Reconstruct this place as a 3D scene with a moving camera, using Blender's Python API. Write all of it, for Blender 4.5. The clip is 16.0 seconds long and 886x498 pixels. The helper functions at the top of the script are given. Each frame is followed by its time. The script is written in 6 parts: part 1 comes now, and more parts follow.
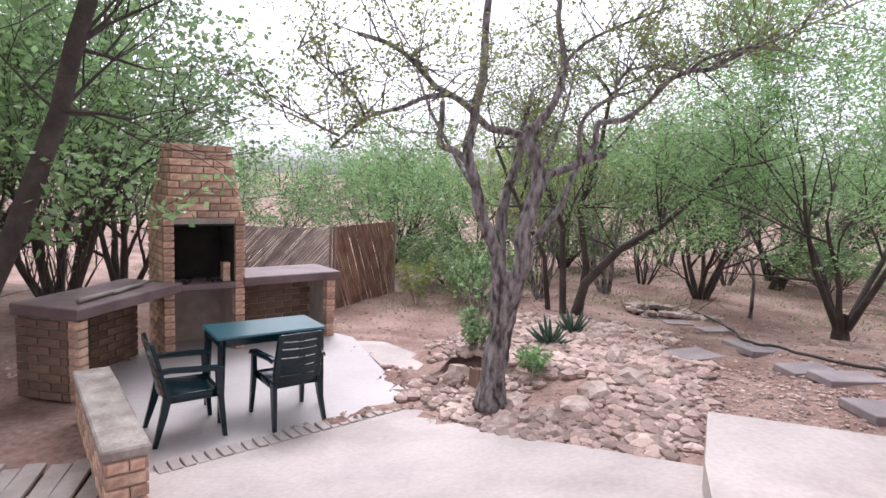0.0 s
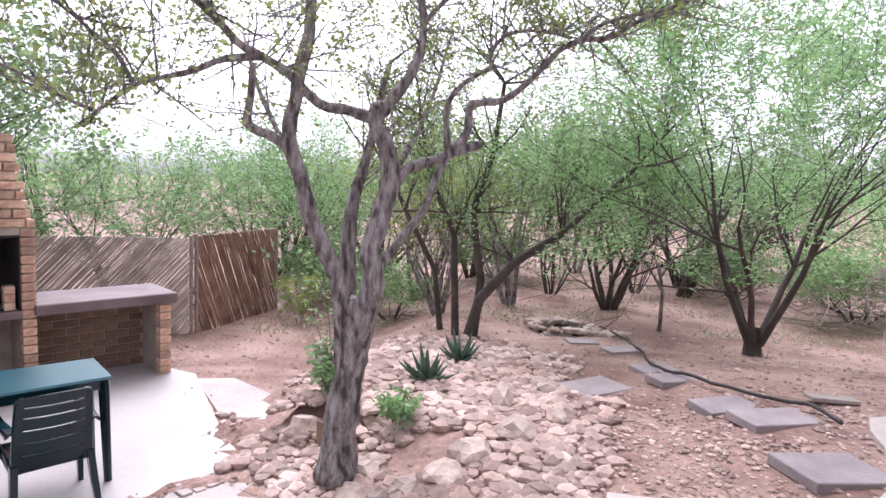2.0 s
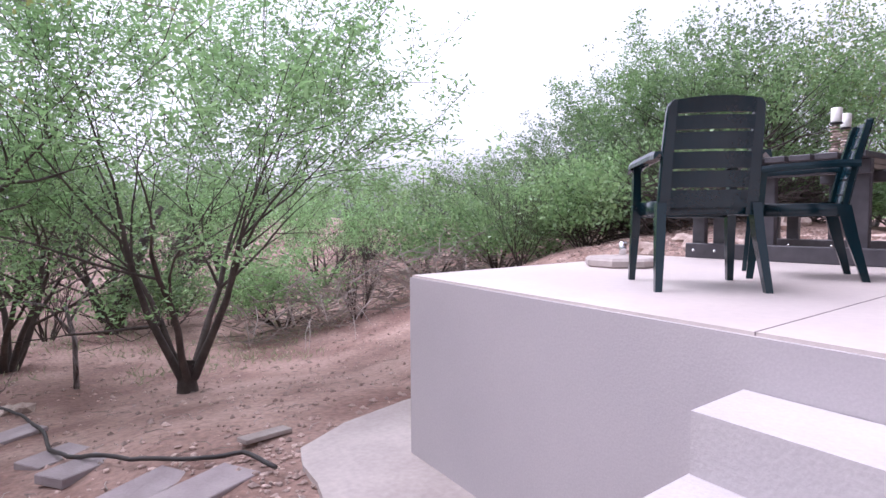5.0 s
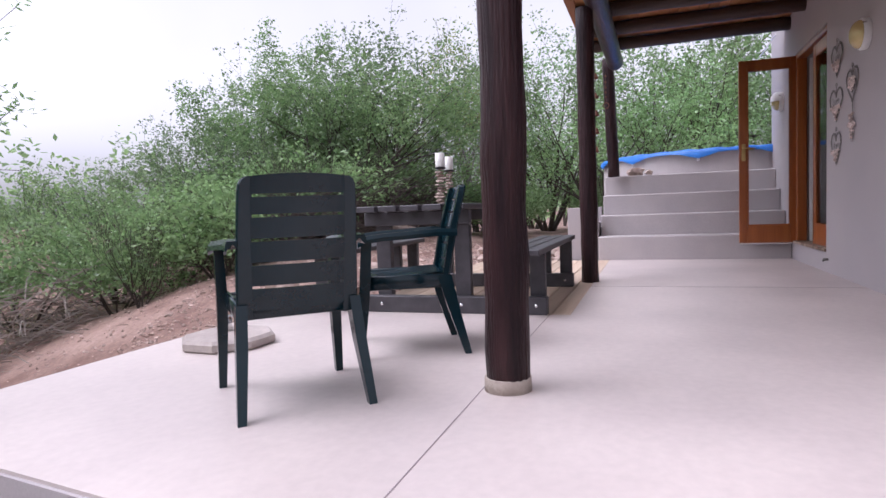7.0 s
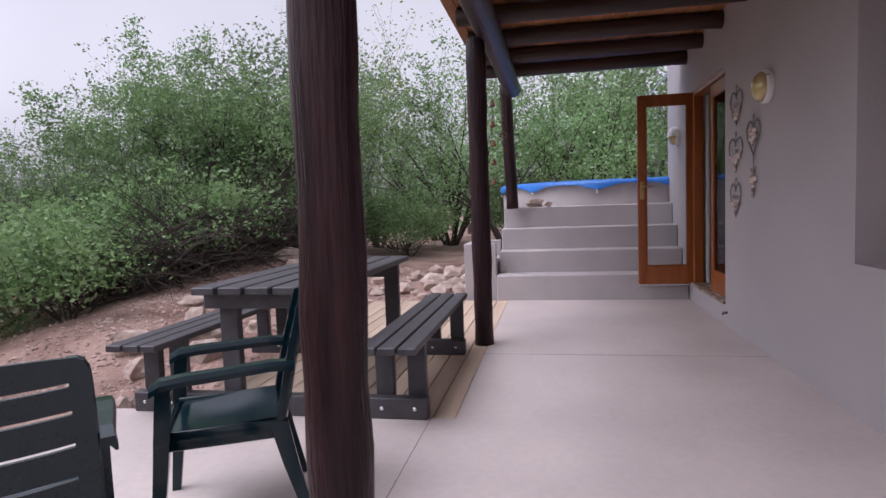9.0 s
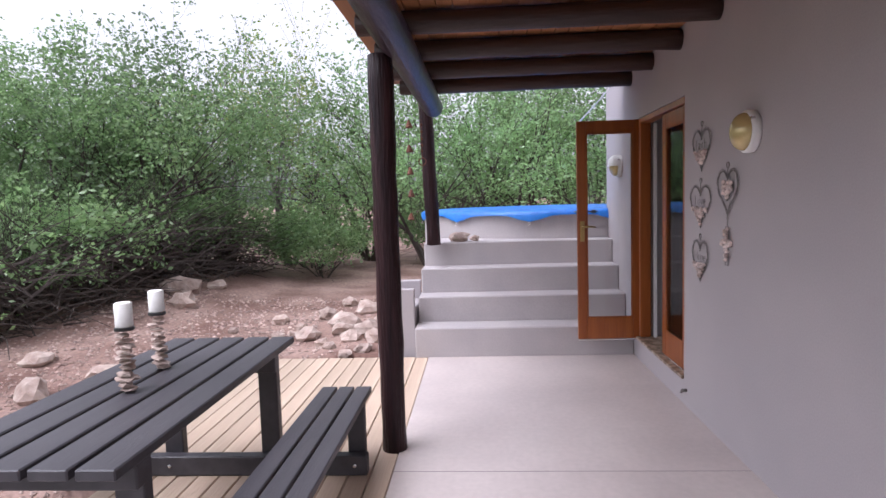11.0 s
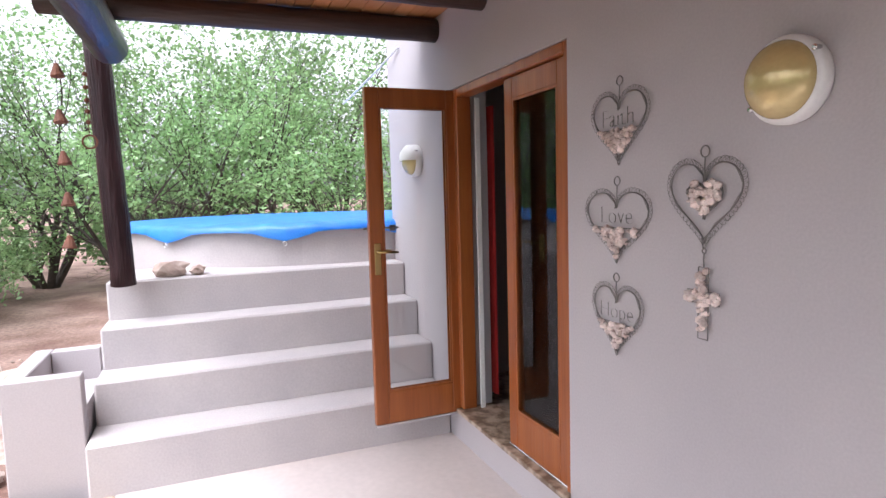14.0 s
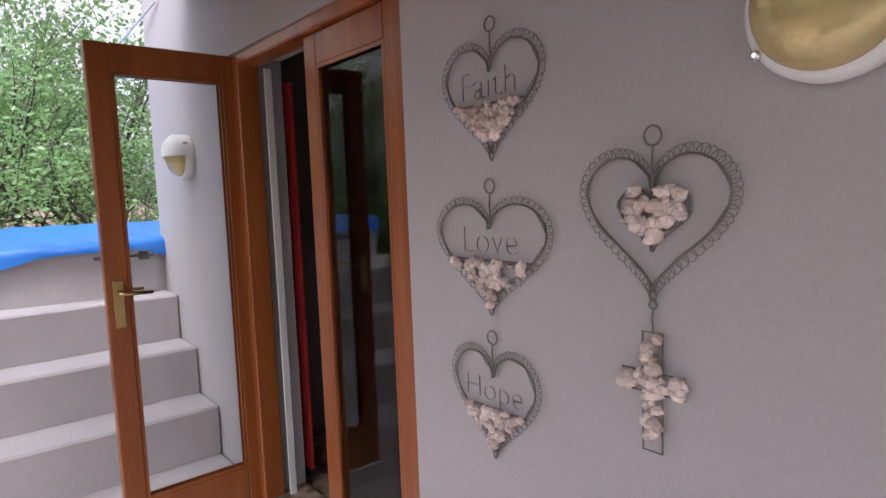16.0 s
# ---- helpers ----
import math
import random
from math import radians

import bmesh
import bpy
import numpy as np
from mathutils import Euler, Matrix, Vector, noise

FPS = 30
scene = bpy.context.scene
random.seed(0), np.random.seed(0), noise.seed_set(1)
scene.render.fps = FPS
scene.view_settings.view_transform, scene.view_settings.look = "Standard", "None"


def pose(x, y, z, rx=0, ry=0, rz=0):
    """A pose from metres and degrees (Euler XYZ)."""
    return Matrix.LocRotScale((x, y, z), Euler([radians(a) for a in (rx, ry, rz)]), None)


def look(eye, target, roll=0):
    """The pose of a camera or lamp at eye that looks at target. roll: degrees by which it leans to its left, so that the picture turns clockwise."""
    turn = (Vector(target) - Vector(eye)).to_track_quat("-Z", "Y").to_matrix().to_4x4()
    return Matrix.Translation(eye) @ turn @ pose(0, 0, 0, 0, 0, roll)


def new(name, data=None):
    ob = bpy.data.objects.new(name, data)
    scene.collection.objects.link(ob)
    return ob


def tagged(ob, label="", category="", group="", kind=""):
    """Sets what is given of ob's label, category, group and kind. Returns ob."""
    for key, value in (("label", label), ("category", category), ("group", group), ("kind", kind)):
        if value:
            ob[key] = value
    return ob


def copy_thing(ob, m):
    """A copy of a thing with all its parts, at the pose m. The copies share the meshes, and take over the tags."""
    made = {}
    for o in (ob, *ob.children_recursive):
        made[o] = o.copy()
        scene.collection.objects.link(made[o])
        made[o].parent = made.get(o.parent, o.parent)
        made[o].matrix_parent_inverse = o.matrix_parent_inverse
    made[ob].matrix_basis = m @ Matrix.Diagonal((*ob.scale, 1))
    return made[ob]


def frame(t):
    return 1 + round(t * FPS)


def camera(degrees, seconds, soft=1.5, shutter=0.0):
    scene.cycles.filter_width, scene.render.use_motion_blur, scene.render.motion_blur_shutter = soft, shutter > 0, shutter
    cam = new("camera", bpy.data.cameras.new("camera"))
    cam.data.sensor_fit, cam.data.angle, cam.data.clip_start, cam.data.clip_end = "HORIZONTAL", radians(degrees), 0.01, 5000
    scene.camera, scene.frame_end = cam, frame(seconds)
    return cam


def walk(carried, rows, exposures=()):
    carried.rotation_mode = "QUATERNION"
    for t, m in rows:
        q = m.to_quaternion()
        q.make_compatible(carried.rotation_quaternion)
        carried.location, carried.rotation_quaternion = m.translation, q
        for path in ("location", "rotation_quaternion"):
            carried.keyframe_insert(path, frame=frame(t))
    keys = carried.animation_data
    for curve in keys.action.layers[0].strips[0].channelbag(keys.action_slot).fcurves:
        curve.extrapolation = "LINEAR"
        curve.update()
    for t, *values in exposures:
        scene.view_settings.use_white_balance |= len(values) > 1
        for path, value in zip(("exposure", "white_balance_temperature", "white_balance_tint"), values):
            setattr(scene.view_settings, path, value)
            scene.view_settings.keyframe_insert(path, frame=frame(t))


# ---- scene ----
cam = camera(73.1, 16.0)
PATH = [
    (0, (-0.974, -0.792, 0.338), (-1.611, 1.089, 0.104), 2.4),
    (0.5, (-0.918, -0.467, 0.319), (-1.543, 1.419, 0.089), 2.5),
    (1, (-0.858, -0.155, 0.319), (-1.457, 1.74, 0.091), 2.6),
    (1.5, (-0.835, 0.158, 0.326), (-1.307, 2.089, 0.109), 2.5),
    (2, (-0.792, 0.471, 0.305), (-1.18, 2.422, 0.1), 2.5),
    (2.5, (-0.728, 0.718, 0.312), (-1.032, 2.685, 0.116), 2.5),
    (3, (-0.69, 0.913, 0.334), (-0.686, 2.906, 0.161), 2.4),
    (3.5, (-0.615, 1.076, 0.311), (-0.343, 3.052, 0.161), 2.0),
    (4, (-0.515, 1.198, 0.315), (-0.039, 3.136, 0.182), 1.8),
    (4.5, (-0.432, 1.303, 0.311), (0.38, 3.128, 0.2), 1.2),
    (5, (-0.329, 1.375, 0.332), (0.924, 2.93, 0.225), -0.3),
    (5.2, (-0.281, 1.418, 0.332), (1.098, 2.863, 0.224), -0.9),
    (7.3, (0.533, 1.513, 0.766), (2.438, 2.107, 0.637), -2.1),
    (8, (0.775, 1.508, 0.909), (2.706, 2.013, 0.775), -2.1),
    (8.5, (0.95, 1.499, 1.004), (2.901, 1.917, 0.865), -2.1),
    (9, (1.167, 1.47, 1.13), (3.128, 1.833, 0.985), -2.0),
    (11.3, (2.528, 1.482, 1.565), (4.52, 1.524, 1.397), -1.4),
    (11.5, (2.681, 1.485, 1.57), (4.674, 1.469, 1.398), -1.2),
    (12, (3.115, 1.496, 1.559), (5.104, 1.382, 1.383), -1.4),
    (12.5, (3.513, 1.507, 1.552), (5.493, 1.281, 1.376), -1.1),
    (13, (3.854, 1.514, 1.577), (5.794, 1.061, 1.395), -1.4),
    (13.5, (4.208, 1.494, 1.58), (6.113, 0.914, 1.395), -1.6),
    (14, (4.499, 1.467, 1.588), (6.349, 0.728, 1.408), -1.6),
    (14.5, (4.727, 1.395, 1.596), (6.469, 0.43, 1.41), -1.7),
    (15, (4.969, 1.277, 1.59), (6.621, 0.164, 1.408), -2.1),
    (15.5, (5.181, 1.087, 1.608), (6.793, -0.082, 1.419), -2.0),
    (16, (5.333, 1.003, 1.614), (6.869, -0.263, 1.421), -2.1),
]
walk(cam, [(t, look(e, a, r)) for t, e, a, r in PATH],
     exposures=[(0.0, 0.84, 6050, 18), (2.0, 1.12, 5950, 21), (3.5, 1.22, 5850, 26), (5.2, 0.70, 5750, 26), (7.3, 0.36, 5950, 22), (9.0, 0.06, 6000, 22), (11.3, 0.75, 5900, 18), (13.0, 1.27, 5970, 15), (14.5, 1.38, 6050, 13), (15.0, 1.08, 6050, 14), (16.0, 0.95, 6050, 14)])

# ---- sky and sun: a bright overcast afternoon ----
world = bpy.data.worlds.new("overcast_sky")
scene.world = world
world.use_nodes = True
wn, wl = world.node_tree.nodes, world.node_tree.links
sky = wn.new("ShaderNodeTexSky")
sky.sky_type = "NISHITA"
sky.sun_disc = False
sky.sun_elevation, sky.sun_rotation = radians(61), radians(-29)
sky.air_density, sky.dust_density = 1.0, 4.0
soft_sky = wn.new("ShaderNodeHueSaturation")
soft_sky.inputs["Saturation"].default_value = 0.06
cloud = wn.new("ShaderNodeTexNoise")
cloud.inputs["Scale"].default_value = 2.2
cloud.inputs["Detail"].default_value = 5
cloud_mix = wn.new("ShaderNodeMix")
cloud_mix.data_type = "RGBA"
cloud_mix.inputs[6].default_value = (1.06, 1.06, 1.1, 1)
cloud_mix.inputs[7].default_value = (1.5, 1.48, 1.48, 1)
times = wn.new("ShaderNodeMix")
times.data_type, times.blend_type = "RGBA", "MULTIPLY"
times.inputs[0].default_value = 1
wl.new(sky.outputs[0], soft_sky.inputs["Color"])
wl.new(cloud.outputs["Fac"], cloud_mix.inputs[0])
wl.new(soft_sky.outputs[0], times.inputs[6])
wl.new(cloud_mix.outputs[2], times.inputs[7])
wl.new(times.outputs[2], wn["Background"].inputs["Color"])
wn["Background"].inputs["Strength"].default_value = 0.15
sun_data = bpy.data.lights.new("sun", "SUN")
sun_data.energy, sun_data.angle, sun_data.color = 1.0, radians(50), (1, 0.96, 0.92)
sun = new("sun", sun_data)
sun.matrix_world = look((-5.0, 9.0, 19.0), (0, 0, 0))

# ---- materials ----


def material(name, a, b, rough=0.7, metal=0.0, scale=4.0, fine=60.0, bump=0.15, spots=0.0, stretch=(1, 1, 1), island=0.0, rand=0.0, coords="Object", spec=0.5, contrast=1.0):
    """Two-tone noise colour at two scales, with fine relief; island and rand vary the tone piece by piece."""
    m = bpy.data.materials.new(name)
    m.use_nodes = True
    n, l = m.node_tree.nodes, m.node_tree.links
    bsdf = n["Principled BSDF"]
    tex = n.new("ShaderNodeTexCoord")
    mapping = n.new("ShaderNodeMapping")
    mapping.inputs["Scale"].default_value = stretch
    l.new(tex.outputs[coords], mapping.inputs["Vector"])
    large, small = n.new("ShaderNodeTexNoise"), n.new("ShaderNodeTexNoise")
    for tx, sc, det in ((large, scale, 4), (small, fine, 3)):
        tx.inputs["Scale"].default_value, tx.inputs["Detail"].default_value = sc, det
        l.new(mapping.outputs[0], tx.inputs["Vector"])
    ramp = n.new("ShaderNodeMapRange")
    ramp.inputs["From Min"].default_value, ramp.inputs["From Max"].default_value = 0.5 - 0.2 / contrast, 0.5 + 0.2 / contrast
    l.new(large.outputs["Fac"], ramp.inputs["Value"])
    mix = n.new("ShaderNodeMix")
    mix.data_type = "RGBA"
    mix.inputs[6].default_value, mix.inputs[7].default_value = (*a, 1), (*b, 1)
    l.new(ramp.outputs[0], mix.inputs[0])
    grain = n.new("ShaderNodeMapRange")
    grain.inputs["To Min"].default_value, grain.inputs["To Max"].default_value = 0.90 - spots, 1.10 + spots
    grain.clamp = False
    l.new(small.outputs["Fac"], grain.inputs["Value"])
    hsv = n.new("ShaderNodeHueSaturation")
    l.new(mix.outputs[2], hsv.inputs["Color"])
    value = grain.outputs[0]
    for amount, node, out in ((island, "ShaderNodeNewGeometry", "Random Per Island"), (rand, "ShaderNodeObjectInfo", "Random")):
        if amount:
            src = n.new(node)
            r = n.new("ShaderNodeMapRange")
            r.inputs["To Min"].default_value, r.inputs["To Max"].default_value = 1 - amount, 1 + amount
            l.new(src.outputs[out], r.inputs["Value"])
            mul = n.new("ShaderNodeMath")
            mul.operation = "MULTIPLY"
            l.new(value, mul.inputs[0])
            l.new(r.outputs[0], mul.inputs[1])
            value = mul.outputs[0]
    l.new(value, hsv.inputs["Value"])
    l.new(hsv.outputs[0], bsdf.inputs["Base Color"])
    bsdf.inputs["Roughness"].default_value, bsdf.inputs["Metallic"].default_value = rough, metal
    bsdf.inputs["Specular IOR Level"].default_value = spec
    if bump:
        bp = n.new("ShaderNodeBump")
        bp.inputs["Strength"].default_value, bp.inputs["Distance"].default_value = bump, 0.02
        l.new(small.outputs["Fac"], bp.inputs["Height"])
        l.new(bp.outputs[0], bsdf.inputs["Normal"])
    return m


def leaf_material(name, a, b, glow=0.55):
    m = bpy.data.materials.new(name)
    m.use_nodes = True
    n, l = m.node_tree.nodes, m.node_tree.links
    n.remove(n["Principled BSDF"])
    geo, info = n.new("ShaderNodeNewGeometry"), n.new("ShaderNodeObjectInfo")
    mix = n.new("ShaderNodeMix")
    mix.data_type = "RGBA"
    mix.inputs[6].default_value, mix.inputs[7].default_value = (*a, 1), (*b, 1)
    l.new(geo.outputs["Random Per Island"], mix.inputs[0])
    r = n.new("ShaderNodeMapRange")
    r.inputs["To Min"].default_value, r.inputs["To Max"].default_value = 0.75, 1.25
    l.new(info.outputs["Random"], r.inputs["Value"])
    hsv = n.new("ShaderNodeHueSaturation")
    l.new(mix.outputs[2], hsv.inputs["Color"])
    l.new(r.outputs[0], hsv.inputs["Value"])
    d, t, g = n.new("ShaderNodeBsdfDiffuse"), n.new("ShaderNodeBsdfTranslucent"), n.new("ShaderNodeBsdfGlossy")
    g.inputs["Roughness"].default_value = 0.45
    for s in (d, t):
        l.new(hsv.outputs[0], s.inputs["Color"])
    m1, m2 = n.new("ShaderNodeMixShader"), n.new("ShaderNodeMixShader")
    m1.inputs[0].default_value, m2.inputs[0].default_value = glow, 0.05
    l.new(d.outputs[0], m1.inputs[1])
    l.new(t.outputs[0], m1.inputs[2])
    l.new(m1.outputs[0], m2.inputs[1])
    l.new(g.outputs[0], m2.inputs[2])
    l.new(m2.outputs[0], n["Material Output"].inputs["Surface"])
    return m


def glass_material(name, tint=(0.97, 0.98, 0.98)):
    m = bpy.data.materials.new(name)
    m.use_nodes = True
    n, l = m.node_tree.nodes, m.node_tree.links
    n.remove(n["Principled BSDF"])
    tr, gl, fr, mx = n.new("ShaderNodeBsdfTransparent"), n.new("ShaderNodeBsdfGlossy"), n.new("ShaderNodeFresnel"), n.new("ShaderNodeMixShader")
    tr.inputs[0].default_value = (*tint, 1)
    gl.inputs["Roughness"].default_value = 0.02
    fr.inputs[0].default_value = 1.5
    l.new(fr.outputs[0], mx.inputs[0])
    l.new(tr.outputs[0], mx.inputs[1])
    l.new(gl.outputs[0], mx.inputs[2])
    l.new(mx.outputs[0], n["Material Output"].inputs["Surface"])
    return m


PLASTER = material("grey_plaster", (0.40, 0.365, 0.375), (0.44, 0.40, 0.405), 0.85, scale=1.3, fine=110, bump=0.06)
PLASTER_STEP = material("grey_step_plaster", (0.42, 0.385, 0.39), (0.48, 0.44, 0.435), 0.85, scale=2.5, fine=80, bump=0.1, spots=0.02)
CONCRETE = material("screed_concrete", (0.50, 0.435, 0.415), (0.60, 0.525, 0.495), 0.42, scale=1.1, fine=25, bump=0.05, contrast=1.3)
APRON = material("worn_concrete", (0.33, 0.28, 0.26), (0.48, 0.42, 0.39), 0.75, scale=1.2, fine=30, bump=0.15, spots=0.1, contrast=1.4)
PATIO = material("patio_concrete", (0.37, 0.33, 0.32), (0.45, 0.41, 0.40), 0.6, scale=1.0, fine=30, bump=0.1)
SOIL = material("reddish_soil", (0.165, 0.092, 0.072), (0.33, 0.222, 0.183), 0.95, scale=1.1, fine=20, bump=1.0, spots=0.5, contrast=1.4)
STONE = material("pink_gravel_stone", (0.29, 0.195, 0.165), (0.50, 0.385, 0.335), 0.9, scale=2.0, fine=25, bump=0.5, island=0.4)
ROCK = material("weathered_rock", (0.30, 0.21, 0.175), (0.58, 0.48, 0.42), 0.9, scale=5.0, fine=25, bump=0.8, rand=0.2, spots=0.15)
SLATE = material("grey_paver", (0.22, 0.18, 0.185), (0.32, 0.27, 0.27), 0.8, scale=4, fine=50, bump=0.3, rand=0.15)
BRICK = material("clay_face_brick", (0.40, 0.215, 0.155), (0.66, 0.46, 0.335), 0.85, scale=9, fine=50, bump=0.4, rand=0.3, spots=0.2, contrast=1.5)
# darker copy of the face brick: under-counter shade and dirt in one colour
BRICK_SHADED_DIRTY = material("shaded_dirty_brick", (0.13, 0.078, 0.057), (0.24, 0.145, 0.10), 0.9, scale=7, fine=40, bump=0.5, rand=0.2, island=0.2)
MORTAR = material("mortar", (0.34, 0.28, 0.24), (0.46, 0.40, 0.345), 0.95, scale=8, fine=60, bump=0.4)
COPING = material("weathered_coping", (0.24, 0.20, 0.175), (0.42, 0.37, 0.33), 0.9, scale=5, fine=35, bump=0.4, spots=0.2, contrast=1.6)
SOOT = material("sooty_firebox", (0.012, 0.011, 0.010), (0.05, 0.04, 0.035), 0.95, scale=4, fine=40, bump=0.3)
COUNTER = material("oxide_red_concrete", (0.12, 0.078, 0.082), (0.21, 0.15, 0.152), 0.6, scale=3, fine=30, bump=0.1)
POLE = material("dark_stained_log", (0.011, 0.005, 0.007), (0.046, 0.020, 0.021), 0.42, scale=5, fine=26, bump=0.6, stretch=(3, 3, 0.25), spots=0.45, spec=0.22)
RAFTER = material("dark_rafter_log", (0.030, 0.016, 0.013), (0.055, 0.028, 0.022), 0.5, scale=3, fine=22, bump=0.3, stretch=(3, 0.3, 3), spots=0.2)
BEAM = material("blue_stained_log", (0.030, 0.022, 0.050), (0.055, 0.030, 0.035), 0.4, scale=2, fine=20, bump=0.4, stretch=(0.3, 3, 3), spots=0.3)
BOARD = material("pine_ceiling_board", (0.34, 0.14, 0.055), (0.46, 0.21, 0.09), 0.55, scale=2, fine=30, bump=0.1, stretch=(0.15, 3, 3), rand=0.2, island=0.2)
PINE = material("pale_deck_board", (0.46, 0.34, 0.25), (0.58, 0.46, 0.35), 0.6, scale=2, fine=26, bump=0.2, stretch=(0.2, 4, 4), rand=0.16)
MERANTI = material("orange_varnished_wood", (0.235, 0.060, 0.013), (0.35, 0.105, 0.025), 0.32, scale=3, fine=28, bump=0.08, stretch=(4, 4, 0.25), spots=0.1)
PLASTIC_LUMBER = material("dark_recycled_plank", (0.042, 0.038, 0.045), (0.068, 0.062, 0.070), 0.5, scale=4, fine=60, bump=0.15, stretch=(0.4, 3, 3), rand=0.1)
CHAIR = material("dark_green_plastic", (0.002, 0.0125, 0.018), (0.003, 0.018, 0.026), 0.19, scale=3, fine=120, bump=0.02, spec=0.42)
TABLE_GREEN = material("teal_plastic", (0.008, 0.060, 0.080), (0.011, 0.075, 0.095), 0.3, scale=3, fine=120, bump=0.03)
BARK = material("grey_brown_bark", (0.06, 0.046, 0.044), (0.37, 0.33, 0.325), 0.95, scale=9, fine=40, bump=1.0, stretch=(3, 3, 0.9), spots=0.45, contrast=1.2)
BARK_DARK = material("dark_bark", (0.045, 0.034, 0.030), (0.095, 0.075, 0.065), 0.95, scale=4, fine=30, bump=0.7, spots=0.2)
DEADWOOD = material("bleached_dead_branch", (0.24, 0.20, 0.18), (0.38, 0.33, 0.30), 0.9, scale=4, fine=30, bump=0.4)
REED = material("dry_reed", (0.36, 0.30, 0.27), (0.60, 0.53, 0.49), 0.8, scale=5, fine=40, bump=0.3, island=0.25)
REED_DARK = material("brown_reed", (0.20, 0.12, 0.09), (0.36, 0.235, 0.175), 0.85, scale=5, fine=40, bump=0.3, island=0.25)
TARP = material("blue_pool_cover", (0.012, 0.13, 0.50), (0.02, 0.19, 0.62), 0.38, scale=6, fine=80, bump=0.15)
STEEL = material("galvanised_wire", (0.14, 0.13, 0.125), (0.22, 0.20, 0.19), 0.5, metal=0.5, scale=9, fine=80, bump=0)
CHROME = material("polished_metal", (0.7, 0.7, 0.7), (0.75, 0.75, 0.75), 0.2, metal=1, bump=0)
BRASS = material("worn_brass", (0.45, 0.31, 0.12), (0.55, 0.40, 0.18), 0.3, metal=1, scale=12, bump=0)
WHITE = material("white_enamel", (0.72, 0.70, 0.69), (0.78, 0.76, 0.75), 0.4, scale=5, fine=60, bump=0.03)
BULB_GLASS = material("yellowed_ribbed_glass", (0.55, 0.42, 0.19), (0.66, 0.53, 0.27), 0.2, metal=0.3, scale=3, fine=90, bump=0.05)
BLACK_STEEL = material("black_gate_steel", (0.012, 0.012, 0.013), (0.022, 0.022, 0.022), 0.45, scale=8, fine=60, bump=0.05)
RED_CLOTH = material("red_curtain", (0.45, 0.018, 0.018), (0.55, 0.03, 0.028), 0.85, scale=5, fine=90, bump=0.1)
PINK_STONE = material("pale_pink_pebble", (0.52, 0.40, 0.36), (0.78, 0.66, 0.62), 0.7, scale=9, fine=70, bump=0.4, island=0.3)
CANDLE = material("white_wax", (0.80, 0.78, 0.74), (0.84, 0.82, 0.78), 0.5, scale=5, bump=0.02)
HOSE = material("black_hose", (0.018, 0.015, 0.015), (0.045, 0.035, 0.032), 0.6, scale=6, bump=0.1)
RUST = material("rusty_bell_tin", (0.10, 0.035, 0.020), (0.18, 0.07, 0.04), 0.8, scale=9, fine=60, bump=0.3)
ROOM = material("dim_room_paint", (0.30, 0.27, 0.25), (0.34, 0.30, 0.28), 0.9, scale=2, bump=0.05)
SILL_STONE = material("mottled_sill_stone", (0.14, 0.085, 0.05), (0.42, 0.32, 0.24), 0.45, scale=14, fine=60, bump=0.1, contrast=2)
ALOE = material("aloe_leaf", (0.045, 0.085, 0.060), (0.075, 0.125, 0.085), 0.5, scale=6, fine=40, bump=0.1)
GLASS = glass_material("clear_glass")
LEAF_ACACIA = leaf_material("acacia_leaf", (0.19, 0.35, 0.13), (0.34, 0.53, 0.235))
LEAF_BUSH = leaf_material("bushwillow_leaf", (0.14, 0.25, 0.095), (0.28, 0.42, 0.18))
LEAF_YELLOW = leaf_material("yellow_green_leaf", (0.21, 0.28, 0.065), (0.36, 0.41, 0.13))
LEAF_DARK = leaf_material("shaded_leaf", (0.115, 0.195, 0.085), (0.23, 0.33, 0.16))
GRASS = leaf_material("thin_grass", (0.22, 0.26, 0.13), (0.38, 0.38, 0.25))

# ---- mesh helpers ----


